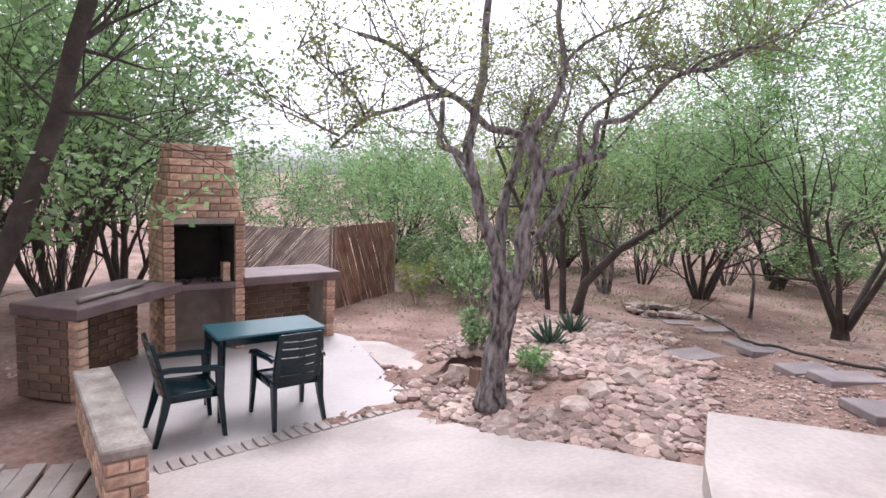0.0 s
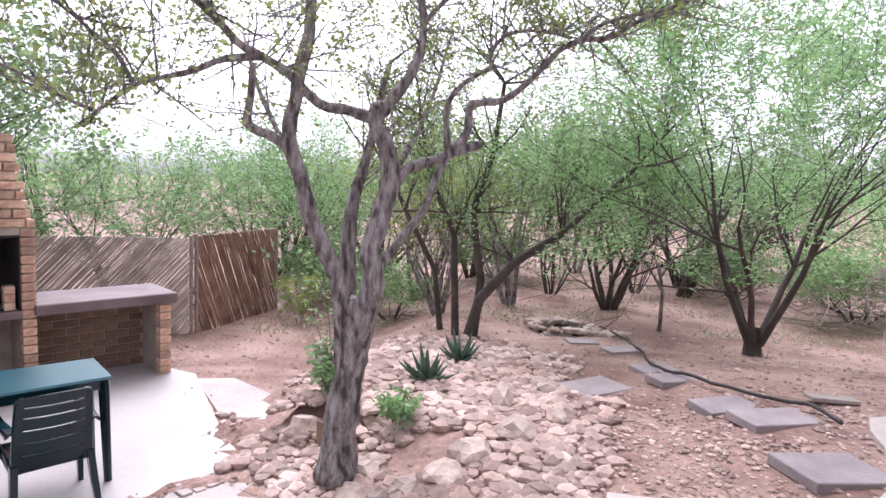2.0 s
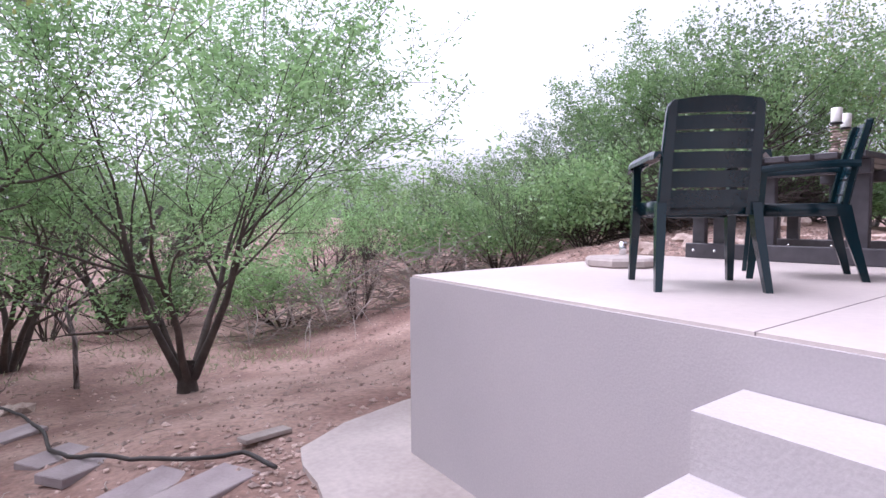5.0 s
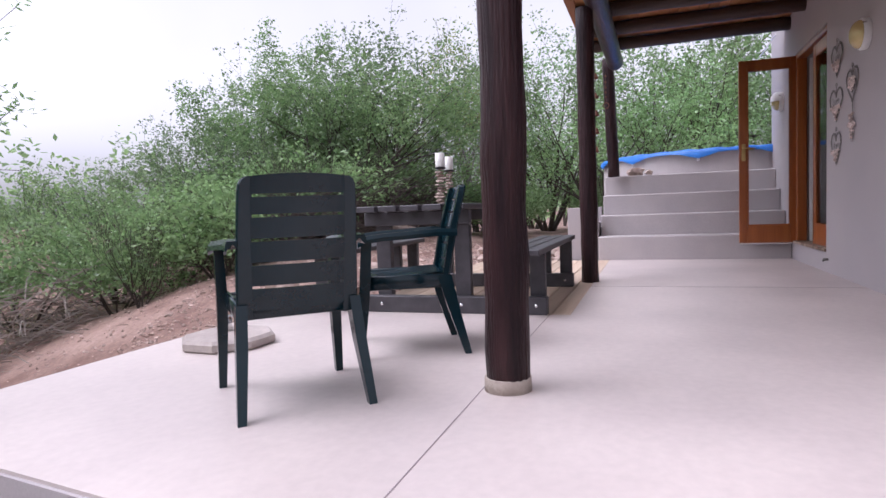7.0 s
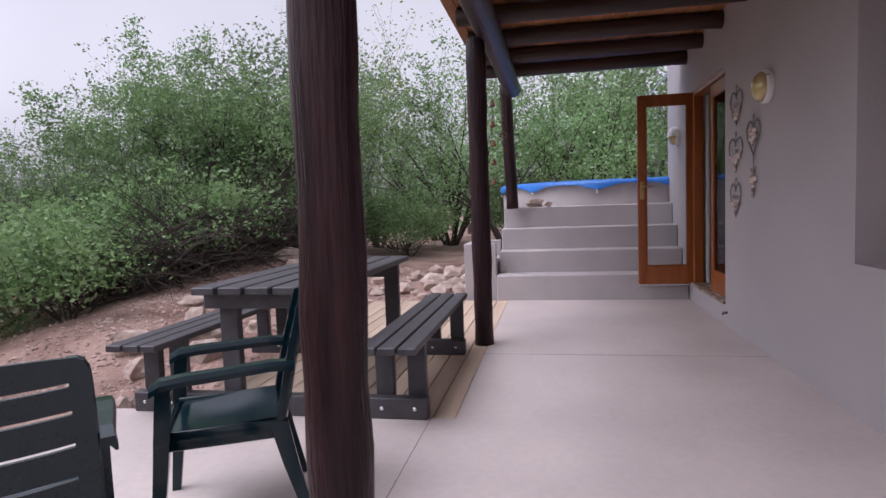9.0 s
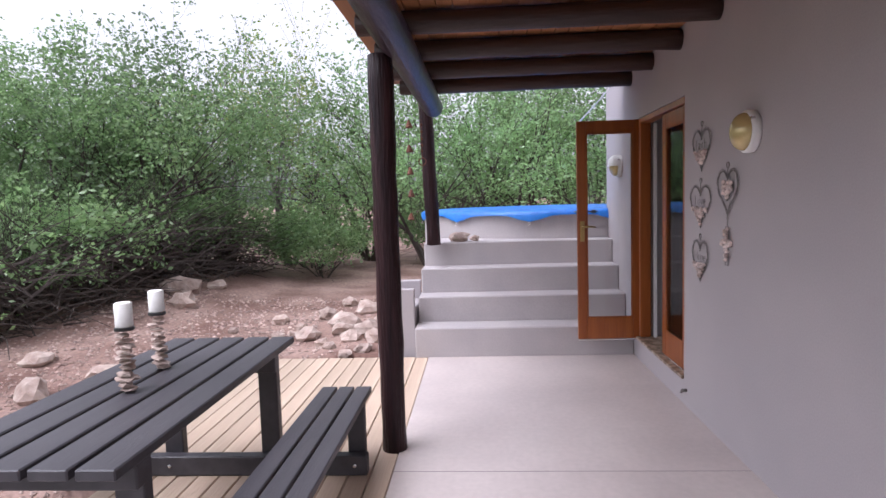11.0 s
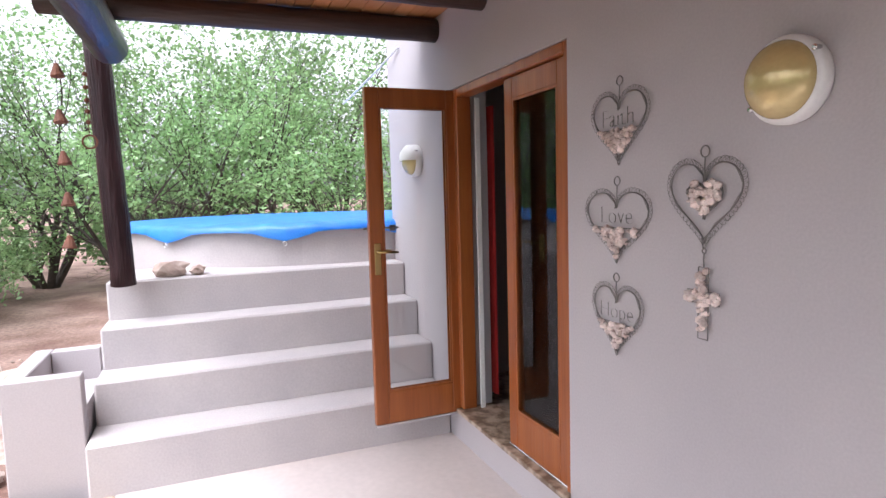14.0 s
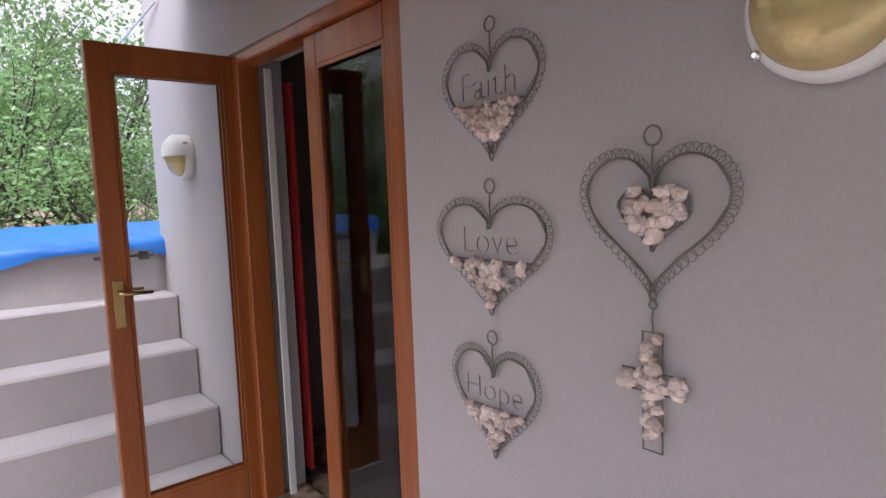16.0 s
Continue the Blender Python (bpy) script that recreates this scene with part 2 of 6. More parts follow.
class Build:
    """Gathers vertices and faces for one mesh."""

    def __init__(self):
        self.v, self.f = [], []

    def add(self, verts, faces):
        k = len(self.v)
        self.v.extend(verts)
        self.f.extend(tuple(i + k for i in face) for face in faces)

    def box(self, x0, x1, y0, y1, z0, z1, m=None, c=0.0):
        """A box with corners cut by c along its four upright edges and its rims."""
        bm = bmesh.new()
        bmesh.ops.create_cube(bm, size=1)
        for v in bm.verts:
            v.co = Vector(((x0 + x1) / 2 + v.co.x * (x1 - x0), (y0 + y1) / 2 + v.co.y * (y1 - y0), (z0 + z1) / 2 + v.co.z * (z1 - z0)))
        if c:
            bmesh.ops.bevel(bm, geom=bm.edges[:], offset=c, segments=1, affect="EDGES")
        if m is not None:
            bmesh.ops.transform(bm, matrix=m, verts=bm.verts)
        bm.verts.index_update()
        self.add([tuple(v.co) for v in bm.verts], [[v.index for v in f.verts] for f in bm.faces])
        bm.free()

    def tube(self, pts, radii, sides=8, caps=True, rough=0.0, rng=None):
        pts = [Vector(p) for p in pts]
        if not isinstance(radii, (list, tuple)):
            radii = [radii] * len(pts)
        k, verts, ref = len(self.v), [], None
        for i, p in enumerate(pts):
            d = (pts[min(i + 1, len(pts) - 1)] - pts[max(i - 1, 0)])
            d = d.normalized() if d.length > 1e-9 else Vector((0, 0, 1))
            if ref is None:
                ref = Vector((1, 0, 0)) if abs(d.x) < 0.8 else Vector((0, 1, 0))
            ref = (ref - d * ref.dot(d)).normalized()
            other = d.cross(ref)
            for s in range(sides):
                a = 2 * math.pi * s / sides
                r = radii[i] * (1 + (rng.uniform(-rough, rough) if rough else 0))
                q = p + ref * (r * math.cos(a)) + other * (r * math.sin(a))
                verts.append((q.x, q.y, q.z))
        faces = [(i * sides + s, i * sides + (s + 1) % sides, (i + 1) * sides + (s + 1) % sides, (i + 1) * sides + s) for i in range(len(pts) - 1) for s in range(sides)]
        if caps:
            faces += [tuple(range(sides))[::-1], tuple((len(pts) - 1) * sides + s for s in range(sides))]
        self.add(verts, faces)

    def lathe(self, profile, sides=20, m=None):
        """profile: (radius, height) rows, turned round z."""
        verts = [Vector((r * math.cos(2 * math.pi * s / sides), r * math.sin(2 * math.pi * s / sides), z)) for r, z in profile for s in range(sides)]
        if m is not None:
            verts = [m @ v for v in verts]
        faces = [(i * sides + s, i * sides + (s + 1) % sides, (i + 1) * sides + (s + 1) % sides, (i + 1) * sides + s) for i in range(len(profile) - 1) for s in range(sides)]
        faces += [tuple(range(sides))[::-1], tuple((len(profile) - 1) * sides + s for s in range(sides))]
        self.add([tuple(v) for v in verts], faces)

    def prism(self, poly, z0, z1):
        """poly: (x, y) or (x, y, top) rows, anticlockwise; upright sides down to z0."""
        n = len(poly)
        self.add([(p[0], p[1], z0) for p in poly] + [(p[0], p[1], p[2] if len(p) > 2 else z1) for p in poly],
                 [tuple(range(n))[::-1], tuple(range(n, 2 * n))] + [(i, (i + 1) % n, n + (i + 1) % n, n + i) for i in range(n)])

    def stone(self, p, size, rng, flat=0.7, detail=1):
        verts, faces = ICO if detail == 1 else ICO2
        a = rng.uniform(0, 6.28)
        ca, sa = math.cos(a), math.sin(a)
        sx, sy, sz = (size * rng.uniform(0.65, 1.25) for _ in range(3))
        off = rng.uniform(0, 50)
        out = []
        for v in verts:
            k = 1 + 0.45 * noise.noise(Vector(v) * 1.9 + Vector((off, 0, off))) + rng.uniform(-0.09, 0.09)
            x, y, z = v[0] * sx * k, v[1] * sy * k, v[2] * sz * k * flat
            out.append((p[0] + ca * x - sa * y, p[1] + sa * x + ca * y, p[2] + z))
        self.add(out, faces)

    def mesh(self, name, mat, smooth=False):
        me = bpy.data.meshes.new(name)
        me.from_pydata(self.v, [], self.f)
        me.materials.append(mat)
        if smooth:
            me.polygons.foreach_set("use_smooth", [True] * len(me.polygons))
        me.update()
        return me


def ico(level):
    bm = bmesh.new()
    bmesh.ops.create_icosphere(bm, subdivisions=level, radius=1)
    out = [tuple(v.co) for v in bm.verts], [tuple(v.index for v in f.verts) for f in bm.faces]
    bm.free()
    return out


ICO, ICO2 = ico(1), ico(2)


SMALL = ("pebble_fill", "pebble_cross", "screw", "hinge", "bolt_head", "beads", "ash", "reeds", "rim_rocks", "stone_stack", "mesh_wire", "stems", "glazing_bead")


def part(parent, name, build, mat, smooth=False, label="", m=None):
    ob = new(name, build.mesh(name, mat, smooth))
    ob.parent = parent
    if name in SMALL:
        ob["kind"] = "stuff"
    if m is not None:
        ob.matrix_basis = m
    return tagged(ob, label)


def thing(name, m, label, category, group=""):
    ob = new(name)
    ob.empty_display_size = 0.1
    ob.matrix_basis = m
    return tagged(ob, label, category, group)


def single(name, build, mat, label, category, group="", smooth=False, kind="", m=None):
    ob = new(name, build.mesh(name, mat, smooth))
    if m is not None:
        ob.matrix_basis = m
    return tagged(ob, label, category, group, kind)


def structure(name, build, mat, label="", smooth=False):
    return tagged(new(name, build.mesh(name, mat, smooth)), label, kind="structure")


def ease(a, b, x):
    t = max(0.0, min(1.0, (x - a) / (b - a)))
    return t * t * (3 - 2 * t)


# ---- ground ----
BAND_A, BAND_B = Vector((-3.90, 2.10)), Vector((-2.75, 4.02))
PATIO_Z, SLAB_Z = -1.655, -1.04


def apron_z(x, y):
    """The worn concrete climbs gently from the patio's brick edge."""
    d = (x - BAND_B.x) * 0.857 - (y - BAND_B.y) * 0.513
    return PATIO_Z + 0.50 * ease(-0.2, 3.2, d)


def ground_z(x, y):
    low = -1.28 + 0.20 * ease(-0.6, 0.9, x) * (1 - ease(5.0, 8, y)) - 0.36 * ease(4.5, 11, y)
    if y < 4.4:
        low += max(-0.3, apron_z(x, y) - 0.03 - low) * (1 - ease(3.1, 4.4, y + 0.5 * x + 0.6)) * (1 - ease(-0.8, -0.3, x))
    low = low + (-1.67 - 0.33 * ease(5.2, 7.8, y) - low) * (1 - ease(-3.6, -2.3, x))
    high = -0.16 + 0.12 * ease(5, 12, x) + 0.4 * math.exp(-((x - 13) ** 2 / 16 + (y - 7.5) ** 2 / 3)) - 0.7 * ease(6.5, 10.5, y) * (1 - ease(8, 12, x))
    z = low + (high - low) * ease(2.2, 7.0, x - 0.2 * max(0, y - 5))
    far = ease(18, 45, math.hypot(x, y - 4))
    z += (-1.0 - z) * far * 0.6
    bumpy = 0.035 * noise.noise(Vector((x * 1.3, y * 1.3, 0))) + 0.015 * noise.noise(Vector((x * 5, y * 5, 3)))
    return z + bumpy


# outlines of the paved areas
SLAB = [(-0.62, -5.0), (1.9, -5.0), (2.6, 0.5), (2.6, 5.05), (2.2, 5.0), (1.62, 4.86), (1.32, 4.70), (1.20, 4.64), (1.10, 4.40), (1.06, 4.15), (0.92, 3.72), (0.62, 3.34), (0.45, 3.20), (-0.52, 3.17), (-0.60, 2.4)]
APRON_EDGE = [(-2.75, 4.02), (-2.45, 3.66), (-1.97, 3.36), (-1.6, 3.16), (-1.3, 3.03), (-0.95, 2.86), (-0.56, 2.72)]
PATIO_LINE = [(-3.90, 2.10), (-2.75, 4.02), (-3.3, 4.55), (-4.3, 5.7), (-5.2, 5.9), (-6.2, 4.6), (-5.9, 3.0), (-5.0, 2.62)]
SIDE_LINE = [(-3.25, 4.60), (-2.85, 4.15), (-2.45, 4.55), (-2.95, 5.25), (-3.9, 5.75), (-4.25, 5.62)]


def shrunk(line, by):
    cx, cy = sum(p[0] for p in line) / len(line), sum(p[1] for p in line) / len(line)
    out = []
    for x, y in line:
        d = math.hypot(x - cx, y - cy)
        out.append((x + (cx - x) * by / d, y + (cy - y) * by / d))
    return out


OUTLINES = [[(x + 0.28 if x < 1.4 else x, y - 0.3) for x, y in SLAB], [(x - 0.08, y - 0.22) for x, y in APRON_EDGE] + [(-0.5, -5.0), (-3.8, 2.0)], shrunk(PATIO_LINE, 0.2), shrunk(SIDE_LINE, 0.2)]


def concrete_over(x, y):
    if x > 1.3 and x < 8.4 and -6 < y < 4.2:
        return x > 4.3 and y > 3.7 and 0.0 or 0.4
    for outline in OUTLINES:
        inside, k = False, len(outline)
        for i in range(k):
            (x1, y1), (x2, y2) = outline[i], outline[(i + 1) % k]
            if (y1 > y) != (y2 > y) and x < (x2 - x1) * (y - y1) / (y2 - y1) + x1:
                inside = not inside
        if inside:
            return 0.13
    return 0.0


def grid_steps(lo, hi, step, end):
    near = list(np.arange(lo, hi + 1e-6, step))
    out, s = [], step
    while len(out) == 0 or out[-1] < end:
        s *= 1.22
        out.append((out[-1] if out else 0) + s)
    return [lo - o for o in reversed(out)] + near + [hi + o for o in out]


gx, gy = grid_steps(-8, 13, 0.18, 900), grid_steps(-1, 12, 0.18, 900)
gb = Build()
gb.add([(x, y, ground_z(x, y) - concrete_over(x, y)) for y in gy for x in gx],
       [(j * len(gx) + i, j * len(gx) + i + 1, (j + 1) * len(gx) + i + 1, (j + 1) * len(gx) + i) for j in range(len(gy) - 1) for i in range(len(gx) - 1)])
structure("ground", gb, SOIL, "bare reddish bushveld soil", smooth=True)

# apron of worn concrete round the camera's start, with a curved edge to the gravel
ab = Build()
edge = APRON_EDGE
rows = []
for k, (x, y) in enumerate(edge):
    u = k / (len(edge) - 1)
    sx, sy = -3.95 + (3.4) * u, 2.05 - 7.0 * u ** 0.7
    rows.append([(x + (sx - x) * s, y + (sy - y) * s) for s in [i / 10 for i in range(11)]])
vv = [(x, y, apron_z(x, y)) for r in rows for x, y in r]
n_in = 11
ff = [(i * n_in + j, i * n_in + j + 1, (i + 1) * n_in + j + 1, (i + 1) * n_in + j) for i in range(len(rows) - 1) for j in range(n_in - 1)]
ab.add(vv, ff)
ab.add([(x, y, apron_z(x, y)) for x, y in edge] + [(x, y, apron_z(x, y) - 0.25) for x, y in edge],
       [(i, i + 1, len(edge) + i + 1, len(edge) + i) for i in range(len(edge) - 1)])
structure("pavement_apron", ab, APRON, "worn pale concrete apron with a curved edge")

sb = Build()
sb.prism(SLAB, -1.35, SLAB_Z)
structure("pavement_slab", sb, APRON, "raised concrete slab with a broken edge")

pb = Build()
pb.prism(PATIO_LINE, -1.9, PATIO_Z)
structure("pavement_patio", pb, PATIO, "smooth grey concrete patio")
pc = Build()
pc.prism(SIDE_LINE, -1.9, PATIO_Z - 0.02)
structure("pavement_side_strip", pc, APRON, "weathered concrete strip beside the patio")

# platform with its skewed front, the deck opening cut out of the outline
dk = Build()
dk.prism([(1.15, 0.0), (8.1, 0.0), (8.1, 2.0), (4.22, 2.0), (4.22, 4.15), (1.68, 4.15)], -1.3, 0.0)
plat = structure("platform", dk, CONCRETE, "smooth screeded concrete veranda floor")
fb = Build()
a, b = Vector((1.68, 4.152)), Vector((1.15, 0.0))
dirn = (b - a).normalized()
nrm = Vector((dirn.y, -dirn.x))
if nrm.x > 0:
    nrm = -nrm
fb.prism([(a.x + nrm.x * 0.012, a.y + nrm.y * 0.012), (b.x + nrm.x * 0.012, b.y + nrm.y * 0.012), (b.x, b.y), (a.x, a.y)][::-1], -1.3, -0.012)
fb.prism([(1.672, 4.150), (4.3, 4.150), (4.3, 4.164), (1.672, 4.164)], -1.3, -0.012)
structure("wall_platform_face", fb, PLASTER, "grey plastered platform wall")

jt = Build()
jt.box(1.42, 4.22, 2.129, 2.133, -0.01, 0.0015)
jt.box(5.60, 5.603, 0.0, 2.0, -0.01, 0.0015)
structure("floor_joint", jt, SLATE, "thin dark joints sawn in the floor")

# steps up to the platform, level treads along the skewed face
for k in range(1, 5):
    st = Build()
    far, face = 2.15 + 0.004 * k, 1.15 + 0.1277 * 2.15
    near_face = 1.15 + 0.1277 * 0.45
    front, back = 0.02 + 0.29 * k, 0.02 + 0.29 * (k - 1) - (0.02 if k > 1 else 0.004)
    st.prism([(near_face - front, 0.45), (near_face - back, 0.45), (face - back, far), (face - front, far)], -1.2, -0.168 * k)
    structure("step_front", st, PLASTER_STEP, "grey plastered outdoor step")

# ---- house wall with door and window, room behind ----
hw = Build()
T = -0.24
X0, XW0, XW1, XD0, XD1, X1 = 1.9, 3.15, 4.44, 6.70, 7.97, 9.29
for x0, x1, z0, z1 in ((X0, XW0, -1.3, 3.2), (XW0, XW1, -1.3, 0.77), (XW0, XW1, 2.06, 3.2), (XW1, XD0, -1.3, 3.2), (XD0, XD1, -1.3, 0.20), (XD0, XD1, 2.235, 3.2), (XD1, X1, -1.3, 3.2)):
    hw.box(x0, x1, T, 0.0, z0, z1)
structure("wall_north", hw, PLASTER, "smooth lilac-grey plastered house wall")
hb = Build()
hb.box(X0, X0 + 0.24, -5, T, -1.3, 3.2)
hb.box(X1 - 0.24, X1, -5, T, -1.3, 3.2)
hb.box(X0, X1, -5.24, -5, -1.3, 3.2)
structure("wall_house_back", hb, PLASTER, "grey plastered house walls")
rm = Build()
rm.box(X0 + 0.24, X1 - 0.24, -5, T, 0.1, 0.19)
structure("floor_room", rm, SILL_STONE, "mottled brown room floor")
rr = Build()
rr.box(X0, X1, -5.24, 0.0, 3.2, 3.35)
structure("ceiling_house", rr, ROOM, "plain house roof slab")
rw = Build()
rw.box(6.2, 6.25, -3.0, T - 0.01, 0.19, 3.2)
rw.box(8.6, 8.65, -3.0, T - 0.01, 0.19, 3.2)
rw.box(6.25, 8.6, -3.05, -3.0, 0.19, 3.2)
structure("wall_room", rw, ROOM, "dim painted room walls")
sill = Build()
sill.box(XD0, XD1, T, 0.02, 0.185, 0.212, c=0.004)
structure("door_sill", sill, SILL_STONE, "mottled brown stone threshold")
fr = Build()
for x0, x1, z0, z1 in ((XD0, XD0 + 0.05, 0.212, 2.235), (XD1 - 0.05, XD1, 0.212, 2.235), (XD0 + 0.05, XD1 - 0.05, 2.185, 2.235)):
    fr.box(x0, x1, -0.11, -0.012, z0, z1, c=0.006)
structure("door_frame", fr, MERANTI, "orange varnished timber door frame")
wp = Build()
wp.box(7.90, 7.913, -0.16, -0.13, 0.212, 2.18)
structure("door_trim", wp, WHITE, "white painted inner jamb")


def door_leaf(name, m, label, width=0.60, height=2.04):
    """A glazed leaf, hinged at its local x = 0, with its foot at z = 0."""
    d = thing(name, m, label, "door")
    b = Build()
    for x0, x1, z0, z1 in ((0, 0.085, 0, height), (width - 0.085, width, 0, height), (0.085, width - 0.085, 0, 0.20), (0.085, width - 0.085, height - 0.11, height)):
        b.box(x0, x1, -0.022, 0.022, z0, z1, c=0.004)
    part(d, "frame", b, MERANTI)
    g = Build()
    g.box(0.08, width - 0.08, -0.003, 0.003, 0.19, height - 0.10)
    pane = part(d, "pane", g, GLASS, label="clear glass pane")
    pane.visible_shadow = False
    bead = Build()
    for s in (-0.017, 0.017):
        for x0, x1, z0, z1 in ((0.085, 0.097, 0.2, height - 0.11), (width - 0.097, width - 0.085, 0.2, height - 0.11), (0.097, width - 0.097, 0.2, 0.212), (0.097, width - 0.097, height - 0.122, height - 0.11)):
            bead.box(x0, x1, s - 0.004, s + 0.004, z0, z1)
    part(d, "glazing_bead", bead, MERANTI)
    wb = Build()
    wb.box(0.0, width, -0.03, 0.03, -0.012, 0.006, c=0.003)
    part(d, "weather_bar", wb, CHROME, label="aluminium weather bar")
    return d


open_leaf = door_leaf("door_leaf", pose(7.985, -0.045, 0.19, 0, 0, 91), "open orange varnished timber door leaf with tall glass pane")
hp = Build()
for s in (-1, 1):
    hp.box(0.535, 0.575, s * 0.022, s * 0.029, 0.93, 1.12, c=0.003)
part(open_leaf, "lock_plate", hp, BRASS, label="brass lock plate")
hh = Build()
for s in (-1, 1):
    hh.tube([(0.555, s * 0.025, 1.07), (0.555, s * 0.062, 1.07), (0.545, s * 0.07, 1.07), (0.44, s * 0.07, 1.065)], [0.008, 0.008, 0.009, 0.007], 8)
part(open_leaf, "handle", hh, BRASS, True, label="brass lever handle")
bo = Build()
bo.box(0.50, 0.60, -0.034, -0.022, 1.19, 1.225, c=0.003)
bo.tube([(0.40, -0.036, 1.208), (0.62, -0.036, 1.208)], 0.007, 8)
bo.box(0.42, 0.46, -0.034, -0.022, 1.19, 1.225, c=0.003)
part(open_leaf, "bolt", bo, STEEL, label="steel slide bolt")
hinge = Build()
for z in (0.25, 1.0, 1.8):
    hinge.tube([(-0.012, 0.0, z), (-0.012, 0.0, z + 0.09)], 0.009, 8)
part(open_leaf, "hinge", hinge, BLACK_STEEL)
closed_leaf = door_leaf("door_leaf", pose(6.755, -0.06, 0.215, 0, 0, 0), "closed orange varnished timber door leaf with tall glass pane", 0.59, 1.965)

# security gate folded inside the doorway, and the red curtain behind it
gate = thing("security_gate", pose(7.80, -0.33, 0.215, 0, 0, -24), "black steel security gate with mesh, standing ajar inside the doorway", "gate")
gb2 = Build()
for x in (0.0, 0.40):
    gb2.box(x, x + 0.028, -0.014, 0.014, 0.0, 1.94)
for z in (0.0, 0.9, 1.06, 1.91):
    gb2.box(0.028, 0.40, -0.012, 0.012, z, z + 0.028)
part(gate, "frame", gb2, BLACK_STEEL)
gm = Build()
for i in range(34):
    x = 0.03 + i * 0.011
    gm.tube([(x, 0.0, 0.03), (x, 0.0, 1.91)], 0.0012, 3, caps=False)
part(gate, "mesh_wire", gm, BLACK_STEEL)
inner = thing("security_gate", pose(6.80, -0.30, 0.215, 0, 0, 0), "black steel mesh gate behind the closed glass leaf", "gate")
gi = Build()
for x in (0.0, 0.5):
    gi.box(x, x + 0.03, -0.014, 0.014, 0.0, 1.94)
for z in (0.0, 0.86, 1.02, 1.91):
    gi.box(0.03, 0.5, -0.012, 0.012, z, z + 0.028)
part(inner, "frame", gi, BLACK_STEEL)
gj = Build()
for i in range(40):
    x = 0.03 + i * 0.012
    gj.tube([(x, 0.0, 0.03), (x, 0.0, 1.91)], 0.0012, 3, caps=False)
part(inner, "mesh_wire", gj, STEEL)
gh = Build()
gh.tube([(0.30, 0.02, 0.98), (0.30, 0.05, 0.98), (0.20, 0.055, 0.98)], 0.007, 8)
part(inner, "handle", gh, CHROME, True, label="chrome lever handle")
cu = Build()
pts = [(8.13 - 0.0035 * i, -0.295 + 0.015 * math.sin(i * 0.9)) for i in range(40)]
cu.add([(x, y, z) for z in (0.25, 1.2, 2.15) for x, y in pts], [(r * 40 + i, r * 40 + i + 1, (r + 1) * 40 + i + 1, (r + 1) * 40 + i) for r in range(2) for i in range(39)])
single("curtain", cu, RED_CLOTH, "red cloth curtain drawn aside within the doorway", "curtain", smooth=True)

# window
wf = Build()
for x0, x1, z0, z1 in ((XW0, XW0 + 0.06, 0.77, 2.06), (XW1 - 0.06, XW1, 0.77, 2.06), (XW0 + 0.06, XW1 - 0.06, 0.77, 0.83), (XW0 + 0.06, XW1 - 0.06, 2.0, 2.06), (3.76, 3.82, 0.83, 2.0)):
    wf.box(x0, x1, -0.22, -0.15, z0, z1, c=0.006)
structure("window_1", wf, MERANTI, "varnished timber window frame set deep in the wall")
wg = Build()
wg.box(XW0 + 0.05, XW1 - 0.05, -0.188, -0.182, 0.82, 2.01)
structure("window_pane", wg, GLASS, "clear window glass")

# ---- veranda roof ----
ceil = Build()
rng = random.Random(5)
y = 0.0
while y < 2.25:
    ceil.box(2.2, 8.42, y + 0.002, y + 0.098, 2.722, 2.742, c=0.003)
    y += 0.1
ceil.box(2.15, 8.46, 0.0, 2.3, 2.747, 2.78)
tagged(new("ceiling", ceil.mesh("ceiling", BOARD)), "orange-brown pine board veranda ceiling", kind="structure")


def log(name, pts, r, mat, label, category, group="", wob=0.03, seed=1):
    b = Build()
    g = random.Random(seed)
    out, rad = [], []
    pts = [Vector(p) for p in pts]
    steps = 14
    for i in range(steps + 1):
        p = pts[0].lerp(pts[1], i / steps)
        out.append(p + Vector((g.uniform(-1, 1), g.uniform(-1, 1), g.uniform(-1, 1))) * r * wob)
        rad.append(r * (1 + g.uniform(-wob, wob)))
    d = (pts[1] - pts[0]).normalized()
    out = [out[0] - d * 0.006] + out + [out[-1] + d * 0.006]
    rad = [r * 0.82] + rad + [r * 0.82]
    b.tube(out, rad, 16, rough=0.012, rng=g)
    ob = new(name, b.mesh(name, mat, True))
    return tagged(ob, label, category, group)


for i in range(9):
    x = 8.2 - 0.7 * i
    log("rafter", [(x, -0.0, 2.645), (x, 2.2, 2.645)], 0.072, RAFTER, "dark brown round log rafter under the veranda ceiling", "rafter", "veranda rafters", seed=20 + i)
log("eave_beam", [(2.1, 1.98, 2.475), (8.42, 1.90, 2.475)], 0.098, BEAM, "dark log beam with blue stain carrying the rafters", "beam", seed=3)


def veranda_post(x, y, z0, z1, r, dx, dy, seed):
    return log("veranda_post", [(x, y, z0), (x + dx, y + dy, z1)], r, POLE, "dark red-brown stained log post on the veranda", "post", "veranda posts", seed=seed, wob=0.05)


